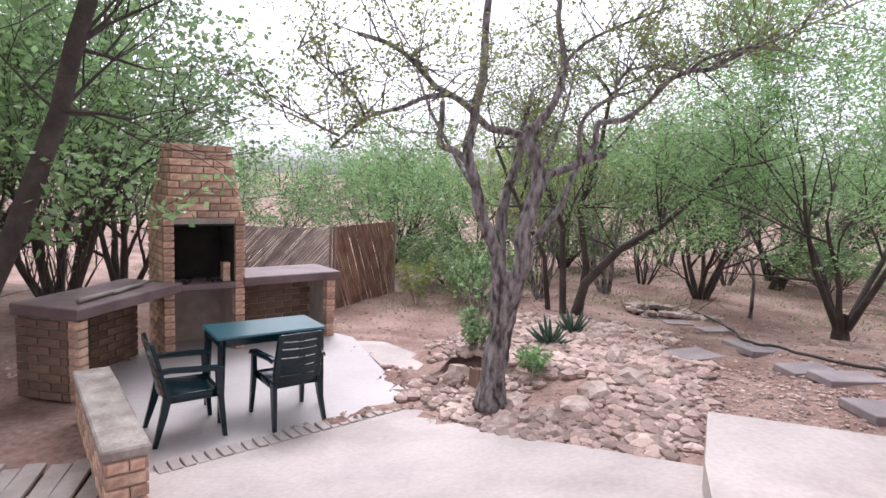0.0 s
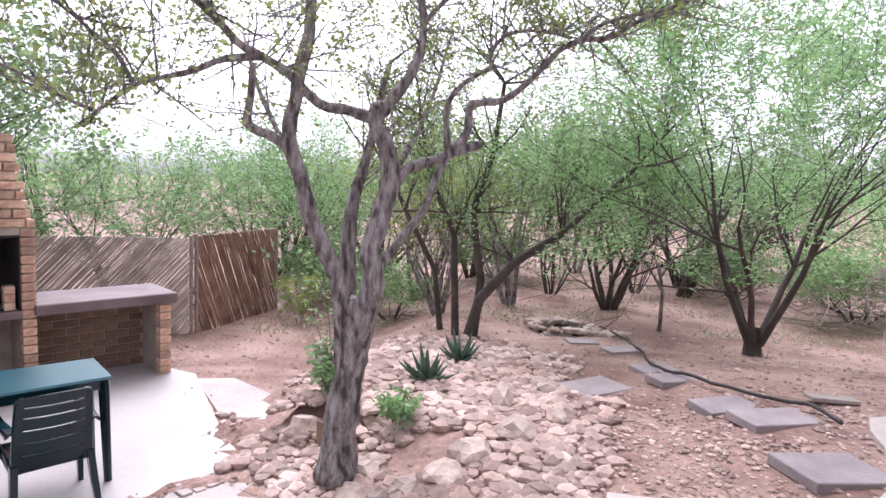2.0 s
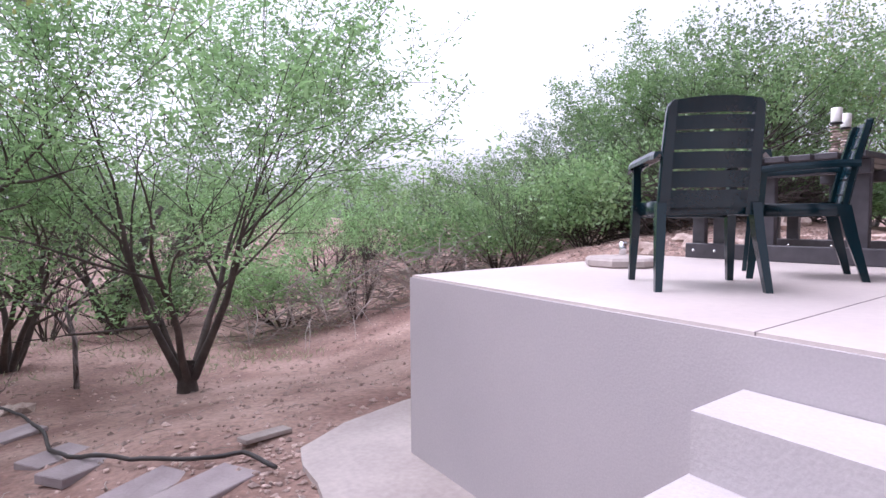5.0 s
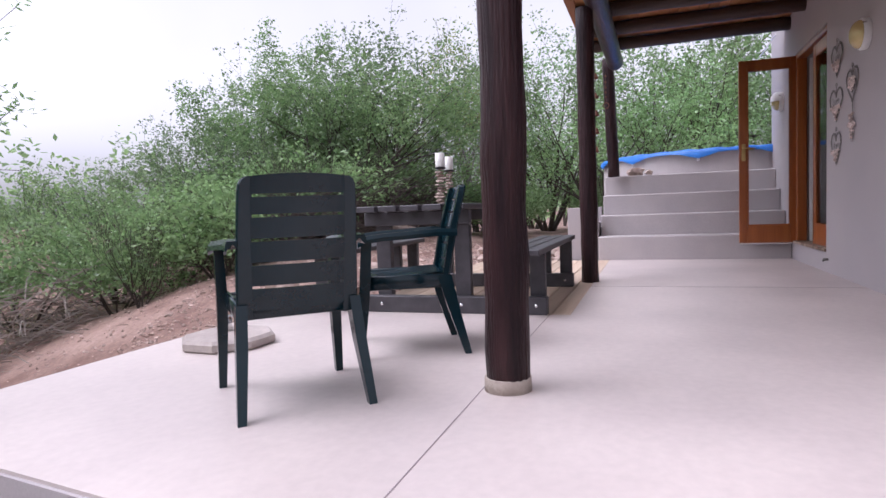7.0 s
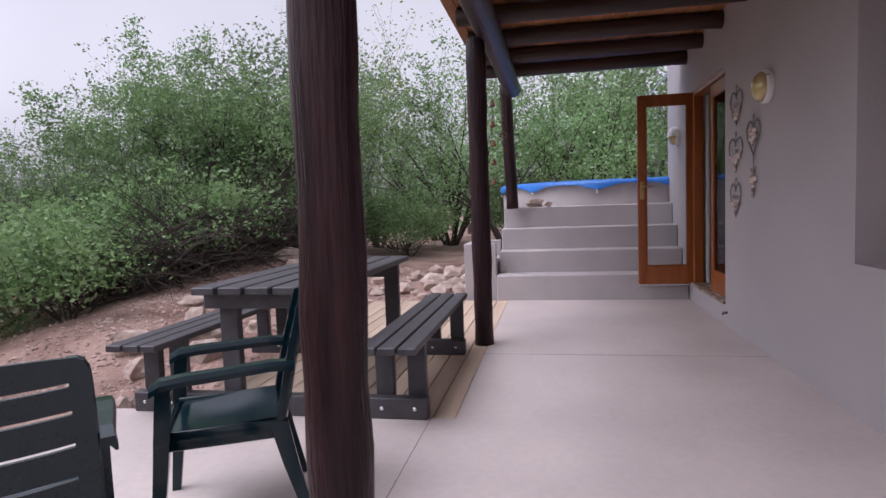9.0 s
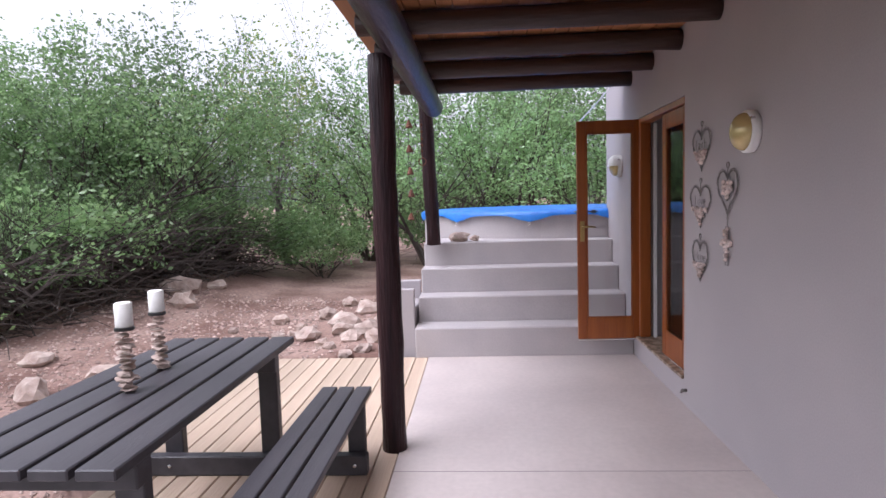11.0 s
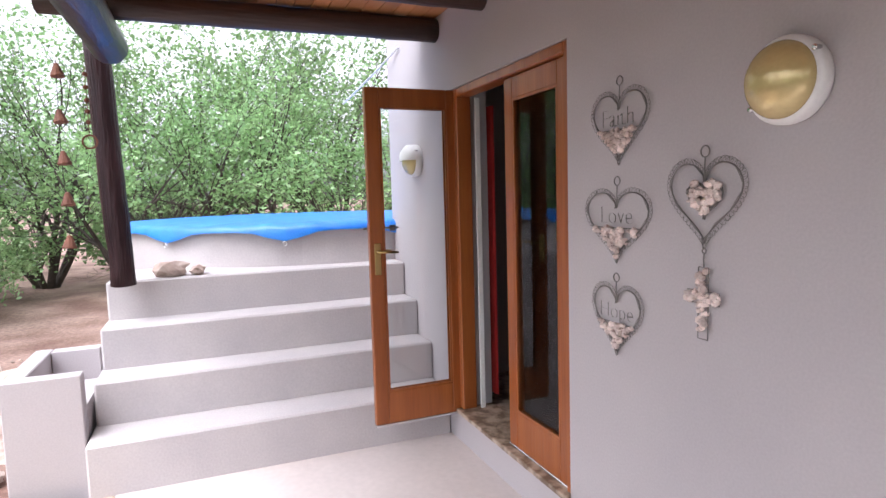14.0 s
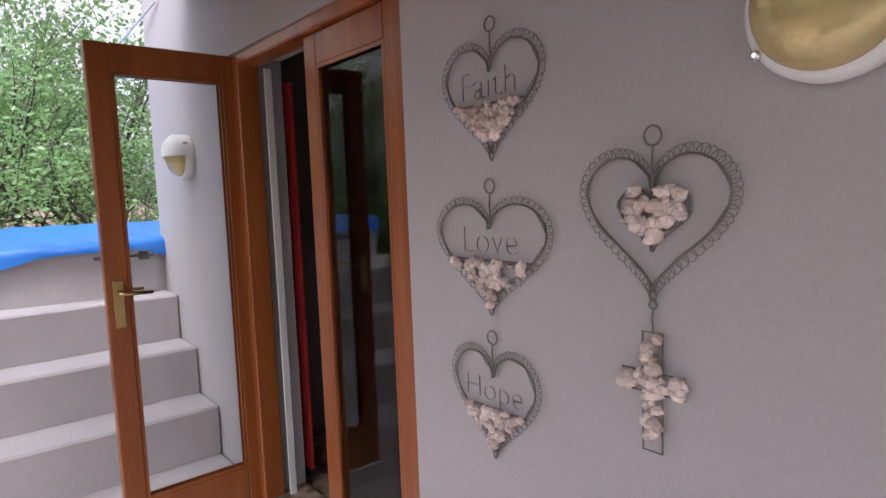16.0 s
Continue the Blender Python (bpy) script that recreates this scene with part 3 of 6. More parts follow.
veranda_post(2.61, 2.035, -0.01, 2.40, 0.085, 0.0, -0.02, 4)
veranda_post(5.93, 2.035, -0.01, 2.40, 0.076, -0.05, 0.0, 9)
veranda_post(8.86, 1.97, 1.06, 2.62, 0.075, -0.03, 0.05, 13)
collar = Build()
collar.lathe([(0.0905, 0.0), (0.090, 0.03), (0.0895, 0.05), (0.087, 0.054)], 20)
single("post_footing", collar, MORTAR, "rough cement footing round the veranda post", "footing", m=pose(2.61, 2.035, 0.0), smooth=True)

# ---- pool steps, pool wall and cover ----
for k, (x, z) in enumerate(((8.10, 0.29), (8.42, 0.55), (8.71, 0.81), (9.0, 1.07))):
    st = Build()
    st.box(x, 9.75, 0.002, 2.13 - 0.012 * k, -0.2 if k == 0 else (0.29, 0.55, 0.81)[k - 1] - 0.01, z, c=0.012)
    structure("step_pool", st, PLASTER_STEP, "grey plastered wide step")
pw = Build()
pw.lathe([(1.85, 0.3), (1.85, 1.36), (1.62, 1.36), (1.62, 0.3)], 64, pose(11.05, 0.40, 0))
structure("wall_pool", pw, PLASTER_STEP, "round grey plastered pool wall", smooth=False)
cv = Build()
rows_c = []
N = 96
for r, zz in ((0.02, 1.40), (0.9, 1.42), (1.6, 1.405), (1.86, 1.395), (1.895, 1.365)):
    rows_c.append([(11.05 + r * math.cos(2 * math.pi * i / N), 0.40 + r * math.sin(2 * math.pi * i / N), zz + 0.008 * math.sin(i * 2.1) * (r > 1)) for i in range(N)])
rows_c.append([(11.05 + 1.9 * math.cos(2 * math.pi * i / N), 0.40 + 1.9 * math.sin(2 * math.pi * i / N), 1.350 - 0.075 * abs(math.cos(math.pi * i / 8 + 1.57)) ** 6 - 0.008) for i in range(N)])
cv.add([p for r in rows_c for p in r], [(k * N + i, k * N + (i + 1) % N, (k + 1) * N + (i + 1) % N, (k + 1) * N + i) for k in range(len(rows_c) - 1) for i in range(N)] + [tuple(range(N))[::-1]])
cover = single("pool_cover", cv, TARP, "bright blue tarpaulin cover stretched over the round pool", "cover", smooth=True)
for i in range(0, N, 8):
    a = 2 * math.pi * (i + 4) / N
    hk = Build()
    p = Vector((11.05 + 1.915 * math.cos(a), 0.40 + 1.915 * math.sin(a), 1.25))
    hk.tube([p + Vector((0.017 * math.cos(t) * -math.sin(a), 0.017 * math.cos(t) * math.cos(a), 0.017 * math.sin(t))) for t in [k * 0.628 for k in range(11)]], 0.004, 6, caps=False)
    single("cover_hook", hk, CHROME, "small steel ring hook holding the pool cover", "hook", "pool cover hooks", smooth=True)

# planter beside the steps
pl = Build()
for x0, x1, y0, y1 in ((8.22, 8.32, 2.14, 2.52), (8.325, 9.0, 2.42, 2.52), (8.9, 9.0, 2.14, 2.415)):
    pl.box(x0, x1, y0, y1, -0.3, 0.66, c=0.006)
pl.box(8.325, 8.895, 2.14, 2.415, -0.3, 0.46)
single("planter", pl, PLASTER, "low grey plastered planter box beside the steps", "planter")

# ---- timber deck ----
joist = Build()
for x in (4.3, 5.2, 6.1, 7.0, 7.9):
    joist.box(x, x + 0.06, 2.0, 3.62, -0.16, -0.032)
timber_deck = tagged(new("timber_deck", joist.mesh("timber_deck", RAFTER)), "pale pine board deck beside the concrete floor", kind="structure")
bd = Build()
bd.box(4.225, 8.12, -0.059, 0.059, -0.03, -0.003, c=0.004)
board_mesh = bd.mesh("plank", PINE)
for i in range(13):
    ob = new("plank", board_mesh)
    ob.parent = timber_deck
    ob.location = (0, 2.065 + 0.125 * i, 0.001 * (i % 3))

# ---- picnic table with benches ----
pt = thing("picnic_table", pose(4.05, 2.14, 0), "dark grey recycled-plank picnic table with attached benches on the deck", "picnic table")
slat = Build()
slat.box(0.0, 1.83, -0.067, 0.067, 0.695, 0.735, c=0.005)
me = slat.mesh("table_slat", PLASTIC_LUMBER)
for i in range(5):
    o = new("table_slat", me)
    o.parent, o.location = pt, (0, 0.555 + 0.157 * i, 0)
bs = Build()
bs.box(-0.06, 1.78, -0.046, 0.046, 0.395, 0.432, c=0.005)
me = bs.mesh("bench_slat", PLASTIC_LUMBER)
for y in (0.055, 0.16, 0.265, 1.49, 1.595, 1.70):
    o = new("bench_slat", me)
    o.parent, o.location = pt, (0, y, 0)
for x in (0.13, 1.5):
    f = Build()
    f.box(x, x + 0.07, 0.0, 1.74, 0.0, 0.115, c=0.006)
    part(pt, "foot_beam", f, PLASTIC_LUMBER)
    f = Build()
    f.box(x, x + 0.07, 0.5, 1.26, 0.6, 0.694, c=0.006)
    part(pt, "top_beam", f, PLASTIC_LUMBER)
    for y0, y1 in ((0.52, 0.63), (1.10, 1.21)):
        f = Build()
        f.box(x + 0.072, x + 0.13, y0, y1, 0.0, 0.694, c=0.005)
        part(pt, "leg", f, PLASTIC_LUMBER)
    for y0, y1 in ((0.02, 0.12), (0.2, 0.30), (1.45, 1.55), (1.62, 1.72)):
        f = Build()
        f.box(x + 0.072, x + 0.13, y0, y1, 0.0, 0.394, c=0.005)
        part(pt, "bench_leg", f, PLASTIC_LUMBER)
    f = Build()
    for y in (0.07, 0.25, 0.57, 1.15, 1.5, 1.67):
        f.lathe([(0.011, 0), (0.011, 0.006), (0.006, 0.009)], 8, pose(x, y, 0.06, 0, -90, 0))
    part(pt, "bolt_head", f, CHROME)

# ---- plastic garden chairs ----


def garden_chair(m, label, group):
    """Faces local +y; a slatted back, armrests and four splayed legs."""
    c = thing("garden_chair", m, label, "chair", group)

    def back_y(z):
        return -0.2 - 0.20 * (z - 0.40) - 0.06 * max(0, z - 0.65)
    st = Build()
    n = 10
    for top in (1, 0):
        st.add([(-0.225 + 0.45 * i / n, -0.2 + 0.43 * j / n, 0.425 + 0.012 * math.cos(j / n * 3.1) - 0.02 * math.sin(math.pi * i / n) * math.sin(math.pi * min(1, j / n * 1.1)) - (0.025 if j == n else 0) - (0 if top else 0.03)) for j in range(n + 1) for i in range(n + 1)],
               [(j * (n + 1) + i, j * (n + 1) + i + 1, (j + 1) * (n + 1) + i + 1, (j + 1) * (n + 1) + i)[:: 1 if top else -1] for j in range(n) for i in range(n)])
    st.box(-0.23, 0.23, 0.205, 0.235, 0.345, 0.42, c=0.01)
    st.box(-0.235, -0.215, -0.2, 0.22, 0.355, 0.43, c=0.006)
    st.box(0.215, 0.235, -0.2, 0.22, 0.355, 0.43, c=0.006)
    st.box(-0.2, 0.2, -0.215, -0.195, 0.36, 0.43, c=0.006)
    part(c, "seat", st, CHAIR, True)
    bk = Build()
    levels = [(0.395, 0.478), (0.489, 0.566), (0.577, 0.654), (0.665, 0.742), (0.753, 0.815), (0.826, 0.885)]
    for z0, z1 in levels:
        k = 9
        vs = []
        for th in (0.0, 0.014):
            for z in (z0, z1):
                for i in range(k + 1):
                    x = (-0.5 + i / k) * (0.39 if z1 > 0.88 else 0.36)
                    zz = z + (0.012 * (1 - (x / 0.2) ** 2) if z1 > 0.88 and z == z1 else 0)
                    vs.append((x, back_y(z) - 0.035 * (1 - (x / 0.2) ** 2) - th, zz))
        w = k + 1
        fs = [(i, i + 1, w + i + 1, w + i) for i in range(k)] + [(2 * w + i + 1, 2 * w + i, 3 * w + i, 3 * w + i + 1) for i in range(k)]
        fs += [(w + i, w + i + 1, 3 * w + i + 1, 3 * w + i) for i in range(k)] + [(i + 1, i, 2 * w + i, 2 * w + i + 1) for i in range(k)]
        bk.add(vs, fs)
    part(c, "back_slats", bk, CHAIR)
    for s in (-1, 1):
        rails = Build()
        rows = []
        for z, x_in, x_out in ((0.36, 0.172, 0.232), (0.45, 0.172, 0.230), (0.55, 0.172, 0.228), (0.65, 0.171, 0.225), (0.75, 0.169, 0.221), (0.83, 0.166, 0.217), (0.86, 0.165, 0.213), (0.878, 0.165, 0.204), (0.888, 0.165, 0.188)):
            y = back_y(z)
            rows += [(s * x_in, y - 0.022, z), (s * (x_out - 0.006), y - 0.024, z), (s * x_out, y - 0.014, z), (s * x_out, y + 0.012, z), (s * x_in, y + 0.010, z)]
        n5 = len(rows) // 5
        faces = [(j * 5 + i, j * 5 + (i + 1) % 5, (j + 1) * 5 + (i + 1) % 5, (j + 1) * 5 + i) for j in range(n5 - 1) for i in range(5)]
        faces += [(4, 3, 2, 1, 0), tuple((n5 - 1) * 5 + i for i in range(5))]
        rails.add(rows, faces if s > 0 else [f[::-1] for f in faces])
        part(c, "back_rail", rails, CHAIR)
    for s in (-1, 1):
        arm = Build()
        rows = []
        for y, z, w in ((-0.27, 0.655, 0.028), (-0.18, 0.66, 0.03), (0.0, 0.65, 0.031), (0.12, 0.645, 0.036), (0.21, 0.635, 0.04), (0.245, 0.615, 0.036)):
            x = s * (0.235 + 0.02 * ease(-0.2, 0.1, y))
            rows += [(x - w, y, z - 0.012), (x - w * 0.8, y, z + 0.006), (x + w * 0.8, y, z + 0.006), (x + w, y, z - 0.012), (x + w, y, z - 0.032), (x + w * 0.75, y, z - 0.032), (x, y, z - 0.006), (x - w, y, z - 0.032)]
        arm.add(rows, [(k * 8 + i, k * 8 + (i + 1) % 8, (k + 1) * 8 + (i + 1) % 8, (k + 1) * 8 + i) for k in range(5) for i in range(8)] + [tuple(range(8)), tuple(range(40, 48))[::-1]])
        part(c, "armrest", arm, CHAIR)
        for front in (1, 0):
            leg = Build()
            if front:
                spine = [(s * 0.262, 0.255, 0.0), (s * 0.25, 0.225, 0.3), (s * 0.248, 0.215, 0.42), (s * 0.252, 0.20, 0.62)]
                wid = [(0.016, 0.018), (0.022, 0.026), (0.022, 0.028), (0.018, 0.026)]
            else:
                spine = [(s * 0.245, -0.31, 0.0), (s * 0.225, -0.24, 0.25), (s * 0.215, -0.2, 0.42)]
                wid = [(0.016, 0.018), (0.021, 0.03), (0.021, 0.036)]
            vs = []
            for (x, y, z), (a, b2) in zip(spine, wid):
                vs += [(x - a, y - b2, z), (x + a, y - b2, z), (x + a, y + b2, z), (x - a, y + b2, z)]
            k = len(spine)
            leg.add(vs, [(j * 4 + i, j * 4 + (i + 1) % 4, (j + 1) * 4 + (i + 1) % 4, (j + 1) * 4 + i) for j in range(k - 1) for i in range(4)] + [(3, 2, 1, 0), tuple((k - 1) * 4 + i for i in range(4))])
            part(c, "leg", leg, CHAIR)
    return c


chair_a = garden_chair(pose(2.395, 2.845, 0.0, 0, 0, -46) @ Matrix.Scale(0.93, 4), "dark green plastic garden chair with slatted back on the veranda", "veranda garden chairs")
copy_thing(chair_a, pose(3.21, 2.705, 0.0, 0, 0, 27) @ Matrix.Scale(0.98, 4))
for m in (pose(-3.66, 3.30, PATIO_Z, 0, 0, 56), pose(-4.17, 2.74, PATIO_Z, 0, 0, -36)):
    c = copy_thing(chair_a, m @ Matrix.Scale(0.92, 4))
    tagged(c, "dark green plastic garden chair at the patio table", group="patio garden chairs")

# ---- patio table ----
tb = thing("plastic_table", pose(-3.97, 3.43, PATIO_Z, 0, 0, 54), "teal green plastic garden table on the patio", "table")
top = Build()
top.box(-0.46, 0.46, -0.25, 0.25, 0.665, 0.69, c=0.012)
part(tb, "top", top, TABLE_GREEN)
ap = Build()
for x0, x1, y0, y1 in ((-0.42, 0.42, -0.225, -0.21), (-0.42, 0.42, 0.21, 0.225), (-0.435, -0.42, -0.225, 0.225), (0.42, 0.435, -0.225, 0.225)):
    ap.box(x0, x1, y0, y1, 0.61, 0.664)
part(tb, "apron", ap, CHAIR)
for sx in (-1, 1):
    for sy in (-1, 1):
        lg = Build()
        lg.tube([(sx * 0.425, sy * 0.215, 0.0), (sx * 0.41, sy * 0.205, 0.664)], [0.024, 0.034], 8)
        part(tb, "leg", lg, CHAIR)

# ---- umbrella base ----
ub = thing("umbrella_base", pose(3.1, 3.72, 0.0, 0, 0, 20), "pale concrete parasol base with a steel stub on the veranda", "parasol base")
u = Build()
u.lathe([(0.24, 0.0), (0.255, 0.012), (0.255, 0.045), (0.235, 0.062), (0.06, 0.07), (0.05, 0.075)], 8)
part(ub, "slab", u, APRON)
u = Build()
u.tube([(0, 0, 0.07), (0, 0, 0.16)], 0.024, 12)
part(ub, "stub", u, CHROME, True)

# ---- stacked-stone candle holders ----
for seed, x, y in ((3, 4.83, 3.05), (8, 5.19, 3.10)):
    g = random.Random(seed)
    ch = thing("candle_holder", pose(x, y, 0.737), "stacked flat stones candle holder with a white candle on the table", "candle", "candles on the picnic table")
    z, k = 0.0, 0
    b = Build()
    while z < 0.265:
        size = 0.055 - 0.0022 * k + g.uniform(-0.008, 0.008)
        b.stone((g.uniform(-0.01, 0.01), g.uniform(-0.01, 0.01), z + 0.012), size, g, 0.28, 1)
        z += 0.024
        k += 1
    part(ch, "stone_stack", b, ROCK)
    b = Build()
    b.lathe([(0.04, 0.276), (0.042, 0.28), (0.042, 0.289), (0.037, 0.291)], 16)
    part(ch, "dish", b, BLACK_STEEL)
    b = Build()
    b.lathe([(0.036, 0.292), (0.037, 0.298), (0.037, 0.395), (0.031, 0.40), (0.006, 0.394)], 20)
    part(ch, "candle", b, CANDLE, True, label="white pillar candle")

# ---- bulkhead lamps ----


def bulkhead_lamp(m, label, hood):
    """Built on the wall plane: local z points out of the wall."""
    l = thing("wall_lamp", m, label, "wall lamp", "veranda wall lamps")
    b = Build()
    b.lathe([(0.112, 0.0), (0.115, 0.012), (0.115, 0.036), (0.108, 0.046), (0.098, 0.048)], 40)
    part(l, "ring", b, WHITE, True, label="white painted rim")
    b = Build()
    prof = [(0.100, 0.044)]
    for i in range(1, 13):
        a = i / 12 * math.pi / 2
        prof.append((max(0.002, 0.100 * math.cos(a)) + 0.0012 * (i % 2), 0.046 + 0.066 * math.sin(a)))
    b.lathe(prof, 40)
    part(l, "glass_dome", b, BULB_GLASS, True, label="yellowed ribbed glass dome")
    b = Build()
    for a in (0.6, 3.74):
        b.lathe([(0.008, 0.03), (0.008, 0.05), (0.004, 0.054)], 8, pose(0.112 * math.cos(a), 0.112 * math.sin(a), 0))
    part(l, "screw", b, CHROME)
    if hood:
        b = Build()
        k, vs = 16, []
        for i in range(k + 1):
            a = math.pi * i / k
            for r, z in ((0.116, 0.03), (0.114, 0.08), (0.078, 0.116), (0.0, 0.126)):
                vs.append((r * math.cos(a), r * math.sin(a), z))
        b.add(vs, [(i * 4 + j, (i + 1) * 4 + j, (i + 1) * 4 + j + 1, i * 4 + j + 1) for i in range(k) for j in range(3)])
        part(l, "hood", b, WHITE, True)
    return l


bulkhead_lamp(pose(5.645, 0.0, 1.862, -90, 0, 0) @ pose(0, 0, 0, 0, 0, 180), "round white bulkhead lamp with yellowed glass on the house wall", False)
bulkhead_lamp(pose(8.62, 0.0, 1.84, -90, 0, 0) @ pose(0, 0, 0, 0, 0, 180), "round bulkhead lamp with a half hood on the house wall", True)

# ---- wire hearts with pebbles ----


def heart_points(w, h, n=48):
    out = []
    for i in range(n + 1):
        t = 2 * math.pi * i / n
        x = 16 * math.sin(t) ** 3
        z = 13 * math.cos(t) - 5 * math.cos(2 * t) - 2 * math.cos(3 * t) - math.cos(4 * t)
        out.append((x / 32 * w, (z + 17) / 29 * h))
    return out


def wire_heart(parent, x, z0, w, h, fill, seed, inner=False):
    g = random.Random(seed)
    pts = [(x + px, z0 + pz) for px, pz in heart_points(w, h)]
    b = Build()
    b.tube([(px, 0.012, pz) for px, pz in pts], 0.0026, 5, caps=False)
    b.tube([(px + 0.003 * math.sin(i * 1.7), 0.016 + 0.003 * math.cos(i * 1.7), pz) for i, (px, pz) in enumerate(pts)], 0.0016, 4, caps=False)
    part(parent, "heart_wire", b, STEEL)
    if not inner:
        b = Build()
        cx, cz = x, z0 + h * 0.55
        loop = []
        dense = heart_points(w, h, 420)
        for i, (px, pz) in enumerate(dense):
            px, pz = px + x, pz + z0
            d = Vector((px - cx, pz - cz))
            d = d.normalized()
            ph = i * 1.15
            out = 0.010 + 0.011 * math.sin(ph)
            loop.append((px + d.x * out - d.y * 0.008 * math.cos(ph), 0.012, pz + d.y * out + d.x * 0.008 * math.cos(ph)))
        b.tube(loop, 0.0009, 3, caps=False)
        part(parent, "wire_curls", b, STEEL)
    b = Build()
    lim = z0 + h * fill
    if fill < 1:
        xs = [px for px, pz in pts if abs(pz - lim) < h * 0.06]
        if xs:
            b.tube([(min(xs), 0.012, lim), (max(xs), 0.012, lim)], 0.002, 4)
    st = Build()
    k = 0
    for i in range(900):
        px, pz = g.uniform(x - w / 2, x + w / 2), g.uniform(z0, z0 + h)
        if pz > lim:
            continue
        ok = False
        q = [(a, c) for a, c in pts]
        for j in range(len(q) - 1):
            (x1, y1), (x2, y2) = q[j], q[j + 1]
            if (y1 > pz) != (y2 > pz) and px < (x2 - x1) * (pz - y1) / (y2 - y1) + x1:
                ok = not ok
        if ok and k < 64:
            if abs(px - x) > 0.42 * w:
                continue
            st.stone((px, 0.016 + g.uniform(-0.004, 0.008), pz), g.uniform(0.0095, 0.0165), g, 0.9, 1)
            k += 1
    part(parent, "pebble_fill", st, PINK_STONE)
    if b.v:
        part(parent, "cross_wire", b, STEEL)


def ring_and_wire(parent, x, z_ring, z_low, r=0.017):
    b = Build()
    b.tube([(x + r * math.cos(t * 0.524), 0.012, z_ring + r * math.sin(t * 0.524)) for t in range(13)], 0.0022, 5, caps=False)
    b.tube([(x, 0.012, z_ring - r), (x + 0.002, 0.012, (z_ring + z_low) / 2), (x, 0.012, z_low)], 0.0022, 5)
    part(parent, "hanging_wire", b, STEEL)


def wire_word(parent, text, x, z, size):
    """Bent-wire lettering, drawn with the built-in font's outline as thin bars."""
    cu = bpy.data.curves.new("lettering", "FONT")
    cu.body, cu.size, cu.align_x, cu.extrude = text, size, "CENTER", 0.0012
    cu.offset = -size * 0.04
    tmp = new("tmp_lettering", cu)
    me = bpy.data.meshes.new_from_object(tmp)
    bpy.data.objects.remove(tmp)
    me.materials.append(STEEL)
    ob = new("wire_lettering", me)
    ob.parent = parent
    ob.matrix_basis = pose(x, 0.014, z) @ pose(0, 0, 0, 90, 0, 180)
    tagged(ob, "bent wire word " + text)


ga = thing("heart_garland", pose(6.35, 0.0, 0.0), "hanging chain of three wire hearts half filled with pink pebbles", "wall decoration")
wire_heart(ga, -0.005, 1.70, 0.30, 0.245, 0.46, 1)
ring_and_wire(ga, -0.01, 1.99, 1.90)
wire_word(ga, "Faith", 0.0, 1.825, 0.10)
ring_and_wire(ga, 0.005, 1.622, 1.53)
wire_heart(ga, 0.01, 1.33, 0.355, 0.25, 0.46, 2)
wire_word(ga, "Love", 0.01, 1.46, 0.10)
ring_and_wire(ga, 0.01, 1.255, 1.18)
wire_heart(ga, 0.01, 0.97, 0.27, 0.245, 0.44, 3)
wire_word(ga, "Hope", 0.01, 1.095, 0.09)
gh2 = thing("heart_garland", pose(5.93, 0.0, 0.0), "large wire heart with pebble heart and pebble cross hanging below", "wall decoration")
wire_heart(gh2, 0, 1.415, 0.285, 0.25, 0.0, 4)
wire_heart(gh2, 0, 1.49, 0.14, 0.115, 1.0, 5, inner=True)
ring_and_wire(gh2, 0, 1.70, 1.595, 0.018)
ring_and_wire(gh2, 0, 1.39, 1.34, 0.008)
g = random.Random(12)
cr = Build()
for i in range(58):
    if g.random() < 0.62:
        px, pz = g.uniform(-0.014, 0.014), g.uniform(1.115, 1.33)
    else:
        px, pz = g.uniform(-0.06, 0.06), g.uniform(1.228, 1.256)
    cr.stone((px, 0.018 + g.uniform(-0.003, 0.006), pz), g.uniform(0.010, 0.016), g, 0.9, 1)
part(gh2, "pebble_cross", cr, PINK_STONE)
cw = Build()
outline = [(x * 0.78, z) for x, z in ((-0.026, 1.108), (0.026, 1.108), (0.026, 1.222), (0.082, 1.222), (0.082, 1.262), (0.026, 1.262), (0.026, 1.338), (-0.026, 1.338), (-0.026, 1.262), (-0.082, 1.262), (-0.082, 1.222), (-0.026, 1.222), (-0.026, 1.108))]
for d in (0.014,):
    cw.tube([(x, d, z) for x, z in outline], 0.002, 5, caps=False)
part(gh2, "cross_wire", cw, STEEL)

# ---- chime of tin bells by the far post ----
chm = thing("bell_chime", pose(8.25, 2.14, 2.36), "hanging string of rusty tin bells under the veranda beam", "wind chime")
b = Build()
b.tube([(0, 0, 0), (0.0, 0.01, -0.5), (0.0, 0.0, -0.98)], 0.002, 4)
part(chm, "string", b, HOSE)
for z in (-0.02, -0.26, -0.48, -0.70, -0.93):
    b = Build()
    b.lathe([(0.034, -0.075), (0.036, -0.07), (0.012, -0.006), (0.004, 0.0)], 10, pose(0.0, 0.004 * math.sin(z * 20), z, 6 * math.sin(z * 31), 5, 0))
    part(chm, "bell", b, RUST)
ch2 = thing("bead_chime", pose(8.32, 2.02, 2.30), "string of wooden beads with a ring hanging by the post", "wind chime")
b = Build()
b.tube([(0, 0, 0.05), (0, 0, -0.33)], 0.002, 4)
b.tube([(0.035 * math.sin(t * 0.4), 0.035 * math.cos(t * 0.4), -0.365 + 0.0) for t in range(1)] + [(0, 0.036 * math.cos(t * 0.393), -0.366 + 0.036 * math.sin(t * 0.393)) for t in range(17)], 0.006, 6)
part(ch2, "ring", b, RUST)
b = Build()
